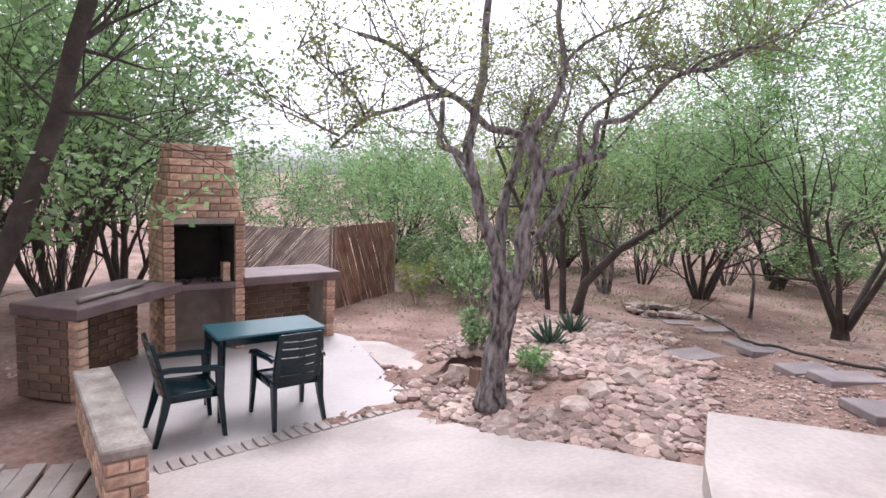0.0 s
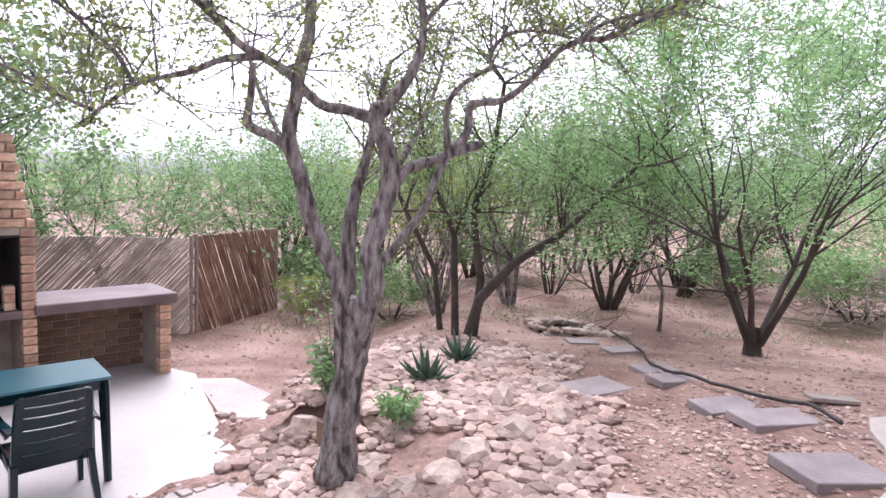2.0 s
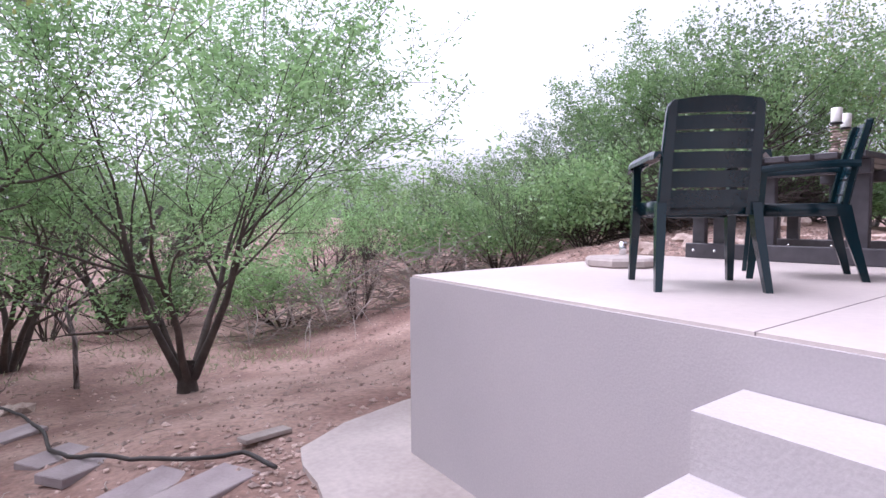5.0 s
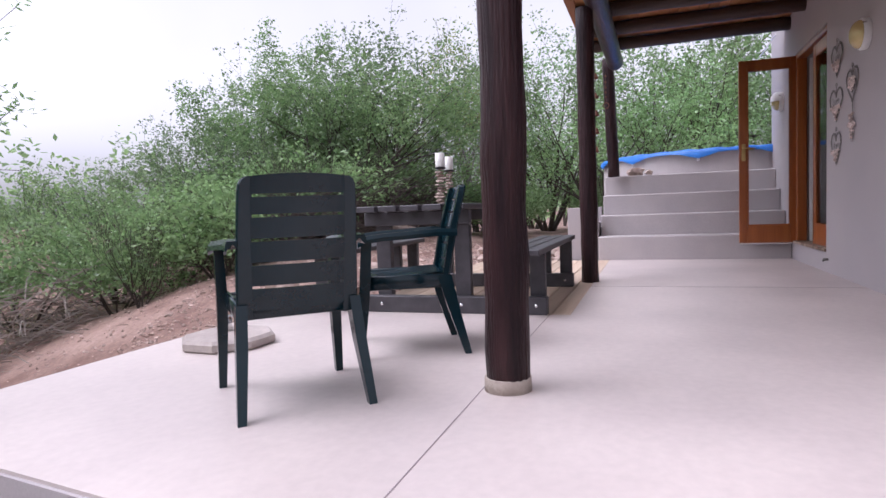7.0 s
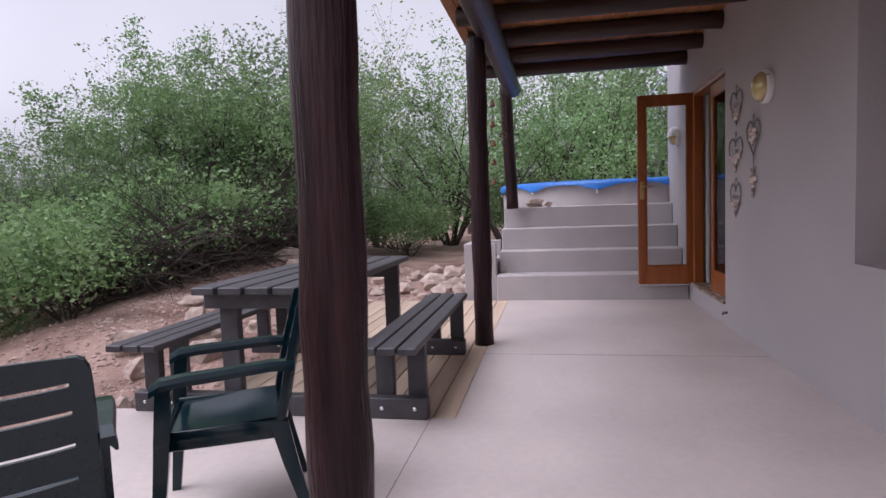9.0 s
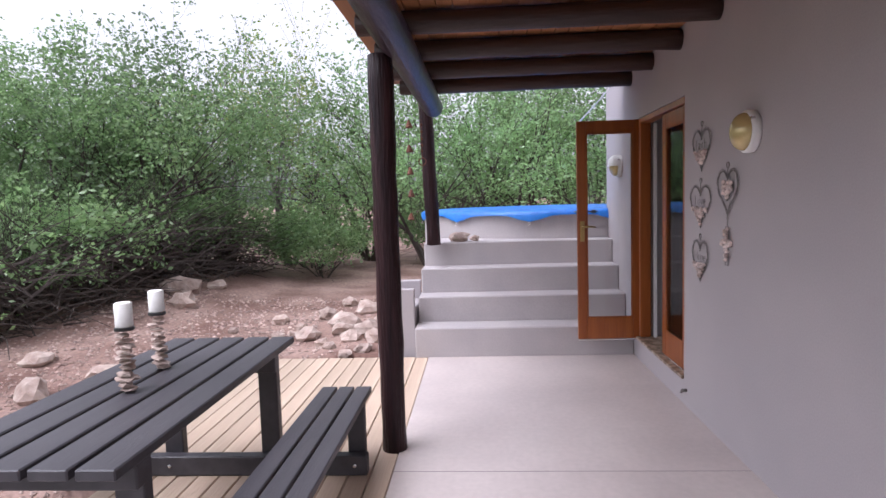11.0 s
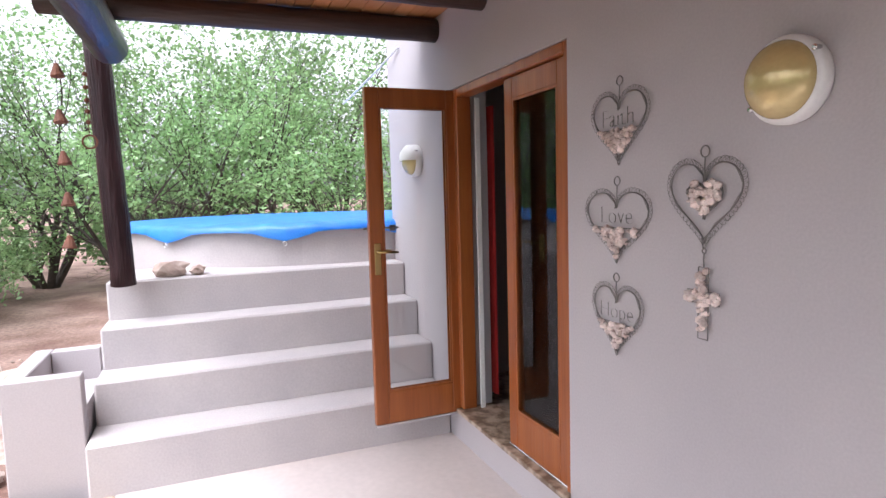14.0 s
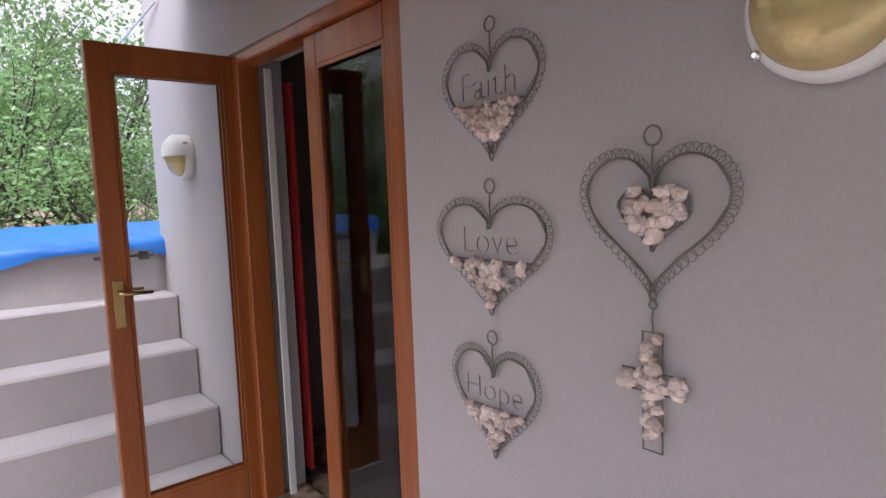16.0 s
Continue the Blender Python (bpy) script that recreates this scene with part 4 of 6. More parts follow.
for z in (0.0, -0.07, -0.14, -0.20, -0.26):
    b.lathe([(0.004, z - 0.013), (0.013, z - 0.007), (0.013, z + 0.007), (0.004, z + 0.013)], 10)
part(ch2, "beads", b, RUST, True)
wr = Build()
wr.tube([(8.95, 0.01, 2.72), (9.4, 0.08, 2.61), (10.1, 0.19, 2.46)], 0.008, 6)
single("overhead_wire", wr, WHITE, "pale stay cable running from the house wall", "cable")
vk = Build()
vk.tube([(6.64, 0.0, 0.12), (6.64, 0.035, 0.12), (6.64, 0.04, 0.10)], [0.012, 0.012, 0.009], 8)
single("door_hook", vk, STEEL, "small metal door hook on the wall", "hook", smooth=True)

# ---- rocks ----


def rock(x, y, size, seed, flat=0.75, z=None, group="garden rocks", label="rough weathered pinkish rock lying on the soil"):
    g = random.Random(seed)
    b = Build()
    b.stone((0, 0, 0), size, g, flat, 2)
    zz = ground_z(x, y) + size * flat * 0.35 if z is None else z + size * flat * 0.6
    return single("rock", b, ROCK, label, "rock", group, m=pose(x, y, zz))


rock(9.12, 1.70, 0.10, 1, 0.8, 1.07, "rocks on the steps", "small rough rock resting on the top step")
rock(9.12, 1.52, 0.07, 2, 0.8, 1.07, "rocks on the steps", "small rough rock resting on the top step")
for i, (x, y, s) in enumerate(((9.15, 2.72, .20), (9.45, 2.86, .24), (9.2, 3.02, .15), (9.75, 2.7, .2), (8.75, 2.78, .12), (8.55, 2.95, .1), (8.95, 3.3, .12), (9.6, 3.2, .17), (9.35, 3.94, .1), (9.55, 3.85, .08), (9.8, 3.8, .11), (9.2, 4.1, .07))):
    rock(x, y, s * 0.8, 300 + i)
for i, (x, y, s) in enumerate(((6.2, 4.7, .22), (6.7, 5.0, .2), (7.3, 5.5, .26), (7.0, 4.6, .16), (7.9, 5.2, .2), (5.9, 5.2, .18), (8.6, 5.0, .17), (6.4, 5.6, .24), (8.3, 6.2, .2), (9.4, 3.6, .24), (9.9, 3.2, .28), (10.4, 3.6, .22), (10.8, 3.1, .25), (9.3, 3.0, .2), (10.2, 4.2, .2), (11.4, 3.5, .22), (9.1, 3.9, .14), (8.9, 3.2, .14), (9.6, 4.6, .12), (10.9, 5.9, .3), (11.6, 6.3, .35), (5.3, 4.9, .14), (4.9, 4.7, .1), (12.3, 6.0, .25), (11.0, 2.9, .2))):
    rock(x, y, s * 0.72, 100 + i)
for i, (x, y, s) in enumerate(((-1.90, 3.64, .12), (-1.72, 3.60, .10), (-1.58, 3.66, .11), (-1.38, 3.76, .12), (-1.25, 3.95, .15), (-1.9, 3.95, .1), (-2.15, 4.1, .12), (-1.0, 4.25, .13), (-1.15, 4.75, .12), (-0.75, 4.6, .1), (-0.85, 5.2, .11), (-2.5, 4.3, .12), (-2.35, 4.8, .1), (-1.5, 5.3, .1))):
    rock(x, y, s, 200 + i, 0.75)

# ---- gravel bed and scattered pebbles ----


GRAVEL_FADE = random.Random(6)
SLABS = ((-0.46, 5.44, 0.5, 0.4, 38), (0.62, 4.55, 0.52, 0.28, 25), (0.41, 4.89, 0.44, 0.26, 28), (0.18, 5.55, 0.4, 0.24, 30), (0.1, 6.06, 0.38, 0.24, 30), (-0.07, 7.15, 0.4, 0.26, 26), (-0.49, 7.56, 0.36, 0.22, 20), (-0.78, 8.1, 0.34, 0.22, 10), (0.67, 3.81, 0.5, 0.36, 20))


def in_gravel(x, y):
    cx, cy = -1.5, 4.5
    for sx, sy, w, d, a in SLABS:
        if math.hypot(x - sx, y - sy) < 0.6 * w:
            return False
    e = ((x - cx) / (1.05 if x > cx else 1.9)) ** 2 + ((y - cy) / 2.3) ** 2
    return e * GRAVEL_FADE.uniform(0.75, 1.55) + 0.35 * noise.noise(Vector((x * 1.2, y * 1.2, 7))) < 1


g = random.Random(31)
gv = Build()
n_st = 0
while n_st < 5200:
    x, y = g.uniform(-3.6, 0.9), g.uniform(2.75, 7.2)
    if not in_gravel(x, y) or concrete_over(x, y) > 0 or (x < -0.4 and concrete_over(x - 0.06, y - 0.22) > 0) or concrete_over(x + 0.2, y - 0.2) > 0:
        continue
    if (x + 1.5) ** 2 + (y - 4.0) ** 2 < 0.09:
        continue
    s = g.choice((0.014, 0.018, 0.024, 0.030, 0.038, 0.046, 0.058, 0.072))
    gv.stone((x, y, ground_z(x, y) + s * 0.15 + g.uniform(0, 0.012)), s, g, 0.6)
    n_st += 1
single("gravel_bed", gv, STONE, "bed of broken pink and buff stones round the tree", "gravel", kind="stuff")
pg = Build()
for i in range(14000):
    x, y = (g.uniform(-7, 12), 3 + 11 * g.random() ** 1.6) if i % 3 else (g.uniform(4.4, 12), g.uniform(3.6, 7.0))
    if concrete_over(x, y) > 0 or (4 < x < 8.3 and y < 3.7):
        continue
    s = g.choice((0.008, 0.011, 0.015, 0.02, 0.03))
    gz = ground_z(x, y) + s * 0.2
    a = g.uniform(0, 3)
    k, q = s * g.uniform(0.7, 1.4), s * g.uniform(0.6, 1.1)
    ca, sa = math.cos(a), math.sin(a)
    pg.add([(x + k * ca, y + k * sa, gz), (x - q * sa, y + q * ca, gz), (x - k * ca, y - k * sa, gz), (x + q * sa, y - q * ca, gz), (x, y, gz + s * 0.7), (x, y, gz - s)],
           [(0, 1, 4), (1, 2, 4), (2, 3, 4), (3, 0, 4), (1, 0, 5), (2, 1, 5), (3, 2, 5), (0, 3, 5)])
tw = Build()
for i in range(1500):
    x, y = g.uniform(-6, 11), 3.4 + 9 * g.random() ** 1.4
    if concrete_over(x, y) > 0 or (1 < x < 8.3 and y < 4.3):
        continue
    a, ln, gz = g.uniform(0, 6.28), g.uniform(0.03, 0.16), ground_z(x, y) + 0.006
    tw.tube([(x, y, gz), (x + ln * 0.5 * math.cos(a + 0.2), y + ln * 0.5 * math.sin(a + 0.2), gz + 0.008), (x + ln * math.cos(a), y + ln * math.sin(a), gz)], [0.0035, 0.003, 0.002], 3, caps=False)
for i in range(3600):
    x, y = g.uniform(-1.0, 1.6), g.uniform(3.0, 5.6)
    if concrete_over(x, y) > 0 or any(math.hypot(x - q[0], y - q[1]) < 0.5 * q[2] for q in SLABS):
        continue
    if concrete_over(x + 0.15, y - 0.15) > 0 or g.random() < ease(4.4, 5.6, y) + ease(0.9, 1.6, x):
        continue
    s = g.choice((0.008, 0.011, 0.014, 0.018, 0.024))
    pg.stone((x, y, ground_z(x, y) + s * 0.2), s, g, 0.6)
single("twig_litter", tw, DEADWOOD, "dry twigs and leaf litter on the soil", "litter", kind="stuff")
single("loose_pebbles", pg, STONE, "loose pebbles scattered over the bare soil", "pebbles", kind="stuff")

# ---- stepping slabs ----
for i, (x, y, w, d, a) in enumerate(SLABS):
    b = Build()
    b.box(-w / 2, w / 2, -d / 2, d / 2, -0.04, 0.022, c=0.006)
    single("stepping_slab", b, SLATE, "flat grey stone stepping slab on the soil", "paving slab", "stepping slabs", m=pose(x, y, ground_z(x, y) + 0.008, (i * 37 % 5) - 2, (i * 53 % 5) - 2, a))
wd = Build()
wd.box(-0.18, 0.18, -0.05, 0.05, 0, 0.03, c=0.004)
single("broken_plank", wd, DEADWOOD, "broken piece of grey board by the slab edge", "board", m=pose(1.15, 5.05, ground_z(1.15, 5.05) + 0.02, 0, 4, 15))

# hose from the pond over the slabs
hs = Build()
way = [(-0.21, 8.78), (0.03, 7.76), (0.11, 6.82), (0.08, 6.13), (0.14, 5.76), (0.4, 5.26), (0.68, 4.94), (0.91, 4.79), (0.96, 4.33)]
pts = []
for i in range(len(way) - 1):
    for k in range(5):
        x, y = way[i][0] + (way[i + 1][0] - way[i][0]) * k / 5, way[i][1] + (way[i + 1][1] - way[i][1]) * k / 5
        pts.append((x, y, ground_z(x, y) + 0.055))
hs.tube(pts, 0.014, 7)
single("garden_hose", hs, HOSE, "black garden hose lying across the slabs", "hose", smooth=True)

# rock-rimmed pond
pond = thing("bird_pond", pose(-0.72, 8.35, ground_z(-0.72, 8.35)), "small rock-rimmed watering hole in the soil", "pond")
b = Build()
g = random.Random(9)
for i in range(22):
    a = i / 22 * 6.283
    b.stone((0.36 * math.cos(a) + g.uniform(-.04, .04), 0.30 * math.sin(a) + g.uniform(-.04, .04), 0.05 + g.uniform(0, 0.05)), g.uniform(0.06, 0.12), g, 0.7, 1)
for i in range(12):
    b.stone((0.5 + g.uniform(-.1, .3), -0.05 + g.uniform(-.15, .15), 0.04), g.uniform(0.05, 0.1), g, 0.7, 1)
part(pond, "rim_rocks", b, ROCK)
b = Build()
b.lathe([(0.34, 0.0), (0.30, 0.05), (0.26, 0.02)], 24)
part(pond, "basin", b, SOOT)

# ---- brick barbecue with counters ----
U = Vector((0.55, 0.835, 0)).normalized()
SHIFT = 0.105
W = Vector((-U.y, U.x, 0))
P2 = Vector((-5.56, 4.11, PATIO_Z)) - U * SHIFT
BRA = Matrix(((U.x, W.x, 0, P2.x), (U.y, W.y, 0, P2.y), (0, 0, 1, PATIO_Z), (0, 0, 0, 1)))
bbq = thing("brick_barbecue", BRA, "face-brick barbecue with tapering chimney and two oxide-red counters", "barbecue")
core = Build()
BW, BD = 0.84, 0.70
core.box(0.02, 0.09, 0.02, BD - 0.02, 0, 1.38)
core.box(BW - 0.09, BW - 0.02, 0.02, BD - 0.02, 0, 1.38)
core.box(0.02, BW - 0.02, BD - 0.1, BD - 0.02, 0, 1.38)
core.box(0.02, BW - 0.02, 0.02, BD - 0.02, 1.40, 1.47)
core.add([(0.03, 0.03, 1.45), (BW - 0.03, 0.03, 1.45), (BW - 0.03, BD - 0.03, 1.45), (0.03, BD - 0.03, 1.45), (0.16, 0.12, 2.21), (BW - 0.16, 0.12, 2.21), (BW - 0.16, BD - 0.12, 2.21), (0.16, BD - 0.12, 2.21)],
         [(0, 1, 5, 4), (1, 2, 6, 5), (2, 3, 7, 6), (3, 0, 4, 7), (4, 5, 6, 7)])
part(bbq, "mortar_core", core, MORTAR)
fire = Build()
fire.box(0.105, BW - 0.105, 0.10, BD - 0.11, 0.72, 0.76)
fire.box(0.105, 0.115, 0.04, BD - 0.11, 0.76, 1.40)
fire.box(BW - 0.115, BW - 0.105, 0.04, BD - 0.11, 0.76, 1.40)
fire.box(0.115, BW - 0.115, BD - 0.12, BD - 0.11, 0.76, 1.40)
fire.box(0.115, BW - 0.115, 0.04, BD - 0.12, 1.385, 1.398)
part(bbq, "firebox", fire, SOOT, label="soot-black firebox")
shelf = Build()
shelf.box(0.10, BW - 0.10, -0.01, 0.42, 0.70, 0.765, c=0.008)
part(bbq, "hearth_shelf", shelf, COUNTER)
lint = Build()
lint.box(0.03, BW - 0.03, 0.015, 0.12, 1.395, 1.41)
part(bbq, "lintel", lint, BLACK_STEEL)
brick_meshes = {}


def brick(parent, length, m, mat=None, depth=0.1):
    key = (round(length, 3), depth, (mat or BRICK).name)
    if key not in brick_meshes:
        b = Build()
        b.box(0, length, 0, depth, 0, 0.066, c=0.004)
        brick_meshes[key] = b.mesh("brick", mat or BRICK)
    ob = new("brick", brick_meshes[key])
    ob.parent = parent
    ob.matrix_basis = m


def lay(parent, x0, x1, z, place, offset, unit=0.222, joint=0.011, depth=0.1, mat=None):
    """One course from x0 to x1; place(x) gives the brick's matrix."""
    x = x0
    first = unit / 2 - joint / 2 if offset else unit - joint
    while x < x1 - 0.02:
        ln = min(first, x1 - x)
        brick(parent, round(ln, 2), place(x), mat, depth)
        x += ln + joint
        first = unit - joint


COURSE = 0.0775
g = random.Random(4)
for c in range(29):
    z = c * COURSE + 0.004
    jig = g.uniform(-0.003, 0.003)
    if z < 1.40:
        for x in (0.0, BW - 0.105):
            brick(bbq, 0.105, pose(x, jig, z))
        if c % 1 == 0:
            lay(bbq, 0.11, BD, z, lambda s, z=z: pose(-0.0, s, z, 0, 0, 90) @ pose(0, -0.1, 0), c % 2)
    else:
        k = (z - 1.40) / 0.83
        inset = 0.13 * k
        step = round(inset / 0.028) * 0.028
        yy = 0.10 * k
        lay(bbq, step, BW - step, z, lambda s, z=z, yy=yy: pose(s, yy + jig, z), c % 2)
        lay(bbq, yy + 0.105, BD - yy, z, lambda s, z=z, step=step: pose(step, s, z, 0, 0, 90) @ pose(0, -0.1, 0), c % 2)
        lay(bbq, yy + 0.105, BD - yy, z, lambda s, z=z, step=step: pose(BW - step - 0.1, s, z, 0, 0, 90) @ pose(0, -0.1, 0), c % 2)
ash = Build()
for i in range(26):
    ash.stone((g.uniform(0.15, BW - 0.15), g.uniform(0.05, 0.4), 0.775), g.uniform(0.012, 0.03), g, 0.6)
part(bbq, "ash", ash, SOOT)
lb = Build()
for i in range(3):
    lb.box(0.62, 0.70, 0.06, 0.16, 0.77 + 0.07 * i, 0.835 + 0.07 * i, c=0.004)
part(bbq, "loose_bricks", lb, BRICK)


def counter(parent, m, length, depth, end_column):
    """A concrete slab on back and side walls of brick darkened for shade and dirt, with a column of face bricks."""
    b = Build()
    b.box(-0.02, length + 0.05, -0.05, depth, 0.715, 0.815, m, c=0.01)
    part(parent, "counter_top", b, COUNTER, label="oxide-red polished concrete slab")
    w = Build()
    w.box(0.0, length, depth - 0.11, depth - 0.01, 0.0, 0.714, m)
    w.box(length - 0.10, length - 0.012, 0.02, depth - 0.11, 0.0, 0.714, m)
    part(parent, "backing_wall", w, MORTAR)
    for c in range(9):
        z = c * COURSE + 0.004
        brick(parent, 0.105, m @ pose(length - 0.105, 0.0, z))
        if end_column:
            lay(parent, 0.11, depth - 0.01, z, lambda s, z=z: m @ pose(length + 0.006, s, z, 0, 0, 90), c % 2, mat=BRICK_SHADED_DIRTY, depth=0.02)
        lay(parent, 0.0, length - 0.1, z, lambda s, z=z: m @ pose(s, depth - 0.125, z), c % 2, mat=BRICK_SHADED_DIRTY, depth=0.02)


counter(bbq, pose(BW, 0.0, 0.0), 0.93 + SHIFT + 0.08, 0.62, True)
mirror = BRA.inverted() @ (Matrix.Translation(P2 + U * SHIFT + Vector((0.06, -0.02, 0))) @ Matrix.Rotation(math.atan2(-0.99, 0.13), 4, "Z"))
lc = Build()
lc.box(0.0, 1.36, -0.62, 0.05, 0.715, 0.815, mirror, c=0.01)
part(bbq, "counter_top", lc, COUNTER, label="oxide-red polished concrete slab")
lw = Build()
lw.box(0.0, 1.3, -0.60, -0.50, 0.0, 0.714, mirror)
lw.box(1.21, 1.30, -0.50, -0.02, 0.0, 0.714, mirror)
part(bbq, "backing_wall", lw, MORTAR)
for c in range(9):
    z = c * COURSE + 0.004
    brick(bbq, 0.105, mirror @ pose(1.2, -0.1, z))
    # end and back courses wear the brick with shade and dirt coloured in
    lay(bbq, 0.0, 0.5, z, lambda s, z=z: mirror @ pose(1.305, -0.60 + s, z, 0, 0, 90) @ pose(0, -0.02, 0), c % 2, mat=BRICK_SHADED_DIRTY, depth=0.02)
    lay(bbq, 0.0, 1.2, z, lambda s, z=z: mirror @ pose(s, -0.497, z), c % 2, mat=BRICK_SHADED_DIRTY, depth=0.02)
for k, (a, b2, r) in enumerate((((-5.45, 2.9), (-5.62, 3.75), 0.022), ((-5.5, 3.3), (-5.72, 3.95), 0.015))):
    s = Build()
    gg = random.Random(k)
    pp = [(a[0] + (b2[0] - a[0]) * i / 8 + gg.uniform(-.01, .01), a[1] + (b2[1] - a[1]) * i / 8, PATIO_Z + 0.817 + r + gg.uniform(0, .006)) for i in range(9)]
    s.tube(pp, [r * (1.1 - 0.05 * i) for i in range(9)], 8)
    single("branch", s, DEADWOOD, "dry cut branch lying on the counter", "branch", "branches on the counter", smooth=True)

# low brick wall beside the patio
lwall = thing("low_wall", Matrix.Translation((-3.66, 1.70, PATIO_Z)) @ Matrix.Rotation(math.atan2(0.90, -1.30), 4, "Z"), "low brick wall with a cement coping beside the patio", "wall")
b = Build()
b.box(0.02, 1.6, -0.1, 0.1, -0.2, 0.34)
part(lwall, "mortar_core", b, MORTAR)
b = Build()
b.box(-0.01, 1.62, -0.13, 0.13, 0.34, 0.405, c=0.012)
part(lwall, "coping", b, COPING)
for c in range(4):
    z = 0.012 + c * 0.082
    lay(lwall, -0.10, 0.10, z, lambda s, z=z: pose(0.0, -s, z, 0, 0, -90), c % 2, depth=0.04)
    lay(lwall, 0.0, 1.6, z, lambda s, z=z: pose(s, -0.115, z), c % 2, depth=0.02)
    lay(lwall, 0.0, 1.6, z, lambda s, z=z: pose(s, 0.095, z), c % 2, depth=0.02)

# soldier course of bricks along the patio's edge
edge_course = tagged(new("edge_course", None), "row of bricks set on edge along the patio", kind="structure")
d = (BAND_B - BAND_A).normalized()
L = (BAND_B - BAND_A).length
ang = math.degrees(math.atan2(d.y, d.x))
for i in range(int(L / 0.085)):
    p = BAND_A + d * (i * 0.085 + 0.04)
    brick(edge_course, 0.07, pose(p.x + 0.05, p.y - 0.03, PATIO_Z - 0.045 + 0.004 * (i % 3), 0, 0, ang + (i * 29 % 7) - 3), mat=APRON, depth=0.16)

# weathered board walk below the low wall
bw = thing("board_walk", pose(-4.35, 1.45, -1.66, 0, 0, 124), "weathered grey plank walkway on the ground", "boardwalk")
for i in range(8):
    b = Build()
    b.box(-0.5, 0.5, i * 0.135, i * 0.135 + 0.122, 0.0, 0.03, c=0.004)
    part(bw, "plank", b, DEADWOOD, m=pose(0, -0.5, 0.02 * (i % 2), 0, 0, (i * 31 % 5) - 2))

# ---- reed screens ----


def reed_screen(name, p0, p1, height, lean, mat, seed, label):
    t = thing(name, pose(0, 0, 0), label, "fence", "reed fence panels")
    g = random.Random(seed)
    p0, p1 = Vector(p0), Vector(p1)
    d = p1 - p0
    n = int(d.length / 0.028)
    b = Build()
    for i in range(-int(height * abs(lean) / 0.028), n + 1):
        u0, h0, u1, h1 = i * 0.028, 0.0, i * 0.028 + lean * height, height
        if lean < 0:
            u0, u1 = u0 + height * -lean, u1 + height * -lean
        lo, hi = 0.0, 1.0
        for lim, sgn in ((0.0, 1), (d.length, -1)):
            fa, fb2 = sgn * (u0 - lim), sgn * (u1 - lim)
            if fa < 0 and fb2 < 0:
                lo, hi = 1.0, 0.0
            elif fa < 0:
                lo = max(lo, fa / (fa - fb2))
            elif fb2 < 0:
                hi = min(hi, fa / (fa - fb2))
        if hi - lo < 0.03:
            continue
        pts = []
        for s in (lo, (lo + hi) / 2, hi):
            q = p0 + d.normalized() * (u0 + (u1 - u0) * s)
            pts.append((q.x + g.uniform(-.008, .008), q.y + g.uniform(-.02, .02), q.z + height * s + g.uniform(-.01, .01)))
        b.tube(pts, g.uniform(0.009, 0.015), 5)
    part(t, "reeds", b, mat)
    f = Build()
    for q in (p0, p1):
        f.tube([(q.x, q.y + 0.05, q.z - 0.2), (q.x, q.y + 0.05, q.z + height + 0.03)], 0.028, 8)
    part(t, "post", f, DEADWOOD)
    return t


reed_screen("reed_fence", (-8.3, 7.0, -2.0), (-6.05, 8.15, -2.0), 1.42, 0.9, REED, 3, "pale slanted reed fence panel behind the barbecue")
reed_screen("reed_fence", (-6.0, 8.2, -2.0), (-5.75, 10.2, -2.0), 1.45, -0.45, REED_DARK, 4, "brown slanted reed fence panel at the garden edge")

# ---- trees ----


def leaf_cloud(anchors, count, spread, size, aspect, rng_np, droop=0.3):
    """Quads scattered round anchor points, in little sprays."""
    a = np.asarray(anchors)
    idx = rng_np.integers(0, len(a), count)
    c = a[idx] + rng_np.normal(0, spread, (count, 3)) * np.array((1, 1, 0.7))
    d = rng_np.normal(0, 1, (count, 3))
    d[:, 2] = d[:, 2] * 0.5 - droop
    d /= np.linalg.norm(d, axis=1)[:, None]
    u = rng_np.normal(0, 1, (count, 3))
    u = np.cross(d, u)
    u /= np.linalg.norm(u, axis=1)[:, None] + 1e-9
    s = size * rng_np.uniform(0.6, 1.3, count)[:, None]
    w = u * s * aspect * 0.5
    v = np.stack([c, c + d * s * 0.5 + w, c + d * s, c + d * s * 0.5 - w], axis=1).reshape(-1, 3)
    return v, np.arange(count * 4).reshape(-1, 4)


def leaf_mesh(name, v, f, mat):
    me = bpy.data.meshes.new(name)
    me.vertices.add(len(v))
    me.vertices.foreach_set("co", v.astype(np.float32).ravel())
    me.loops.add(f.size)
    me.loops.foreach_set("vertex_index", f.astype(np.int32).ravel())
    me.polygons.add(len(f))
    me.polygons.foreach_set("loop_start", np.arange(0, f.size, 4, dtype=np.int32))
    me.update(calc_edges=True)
    me.validate()
    me.materials.append(mat)
    return me


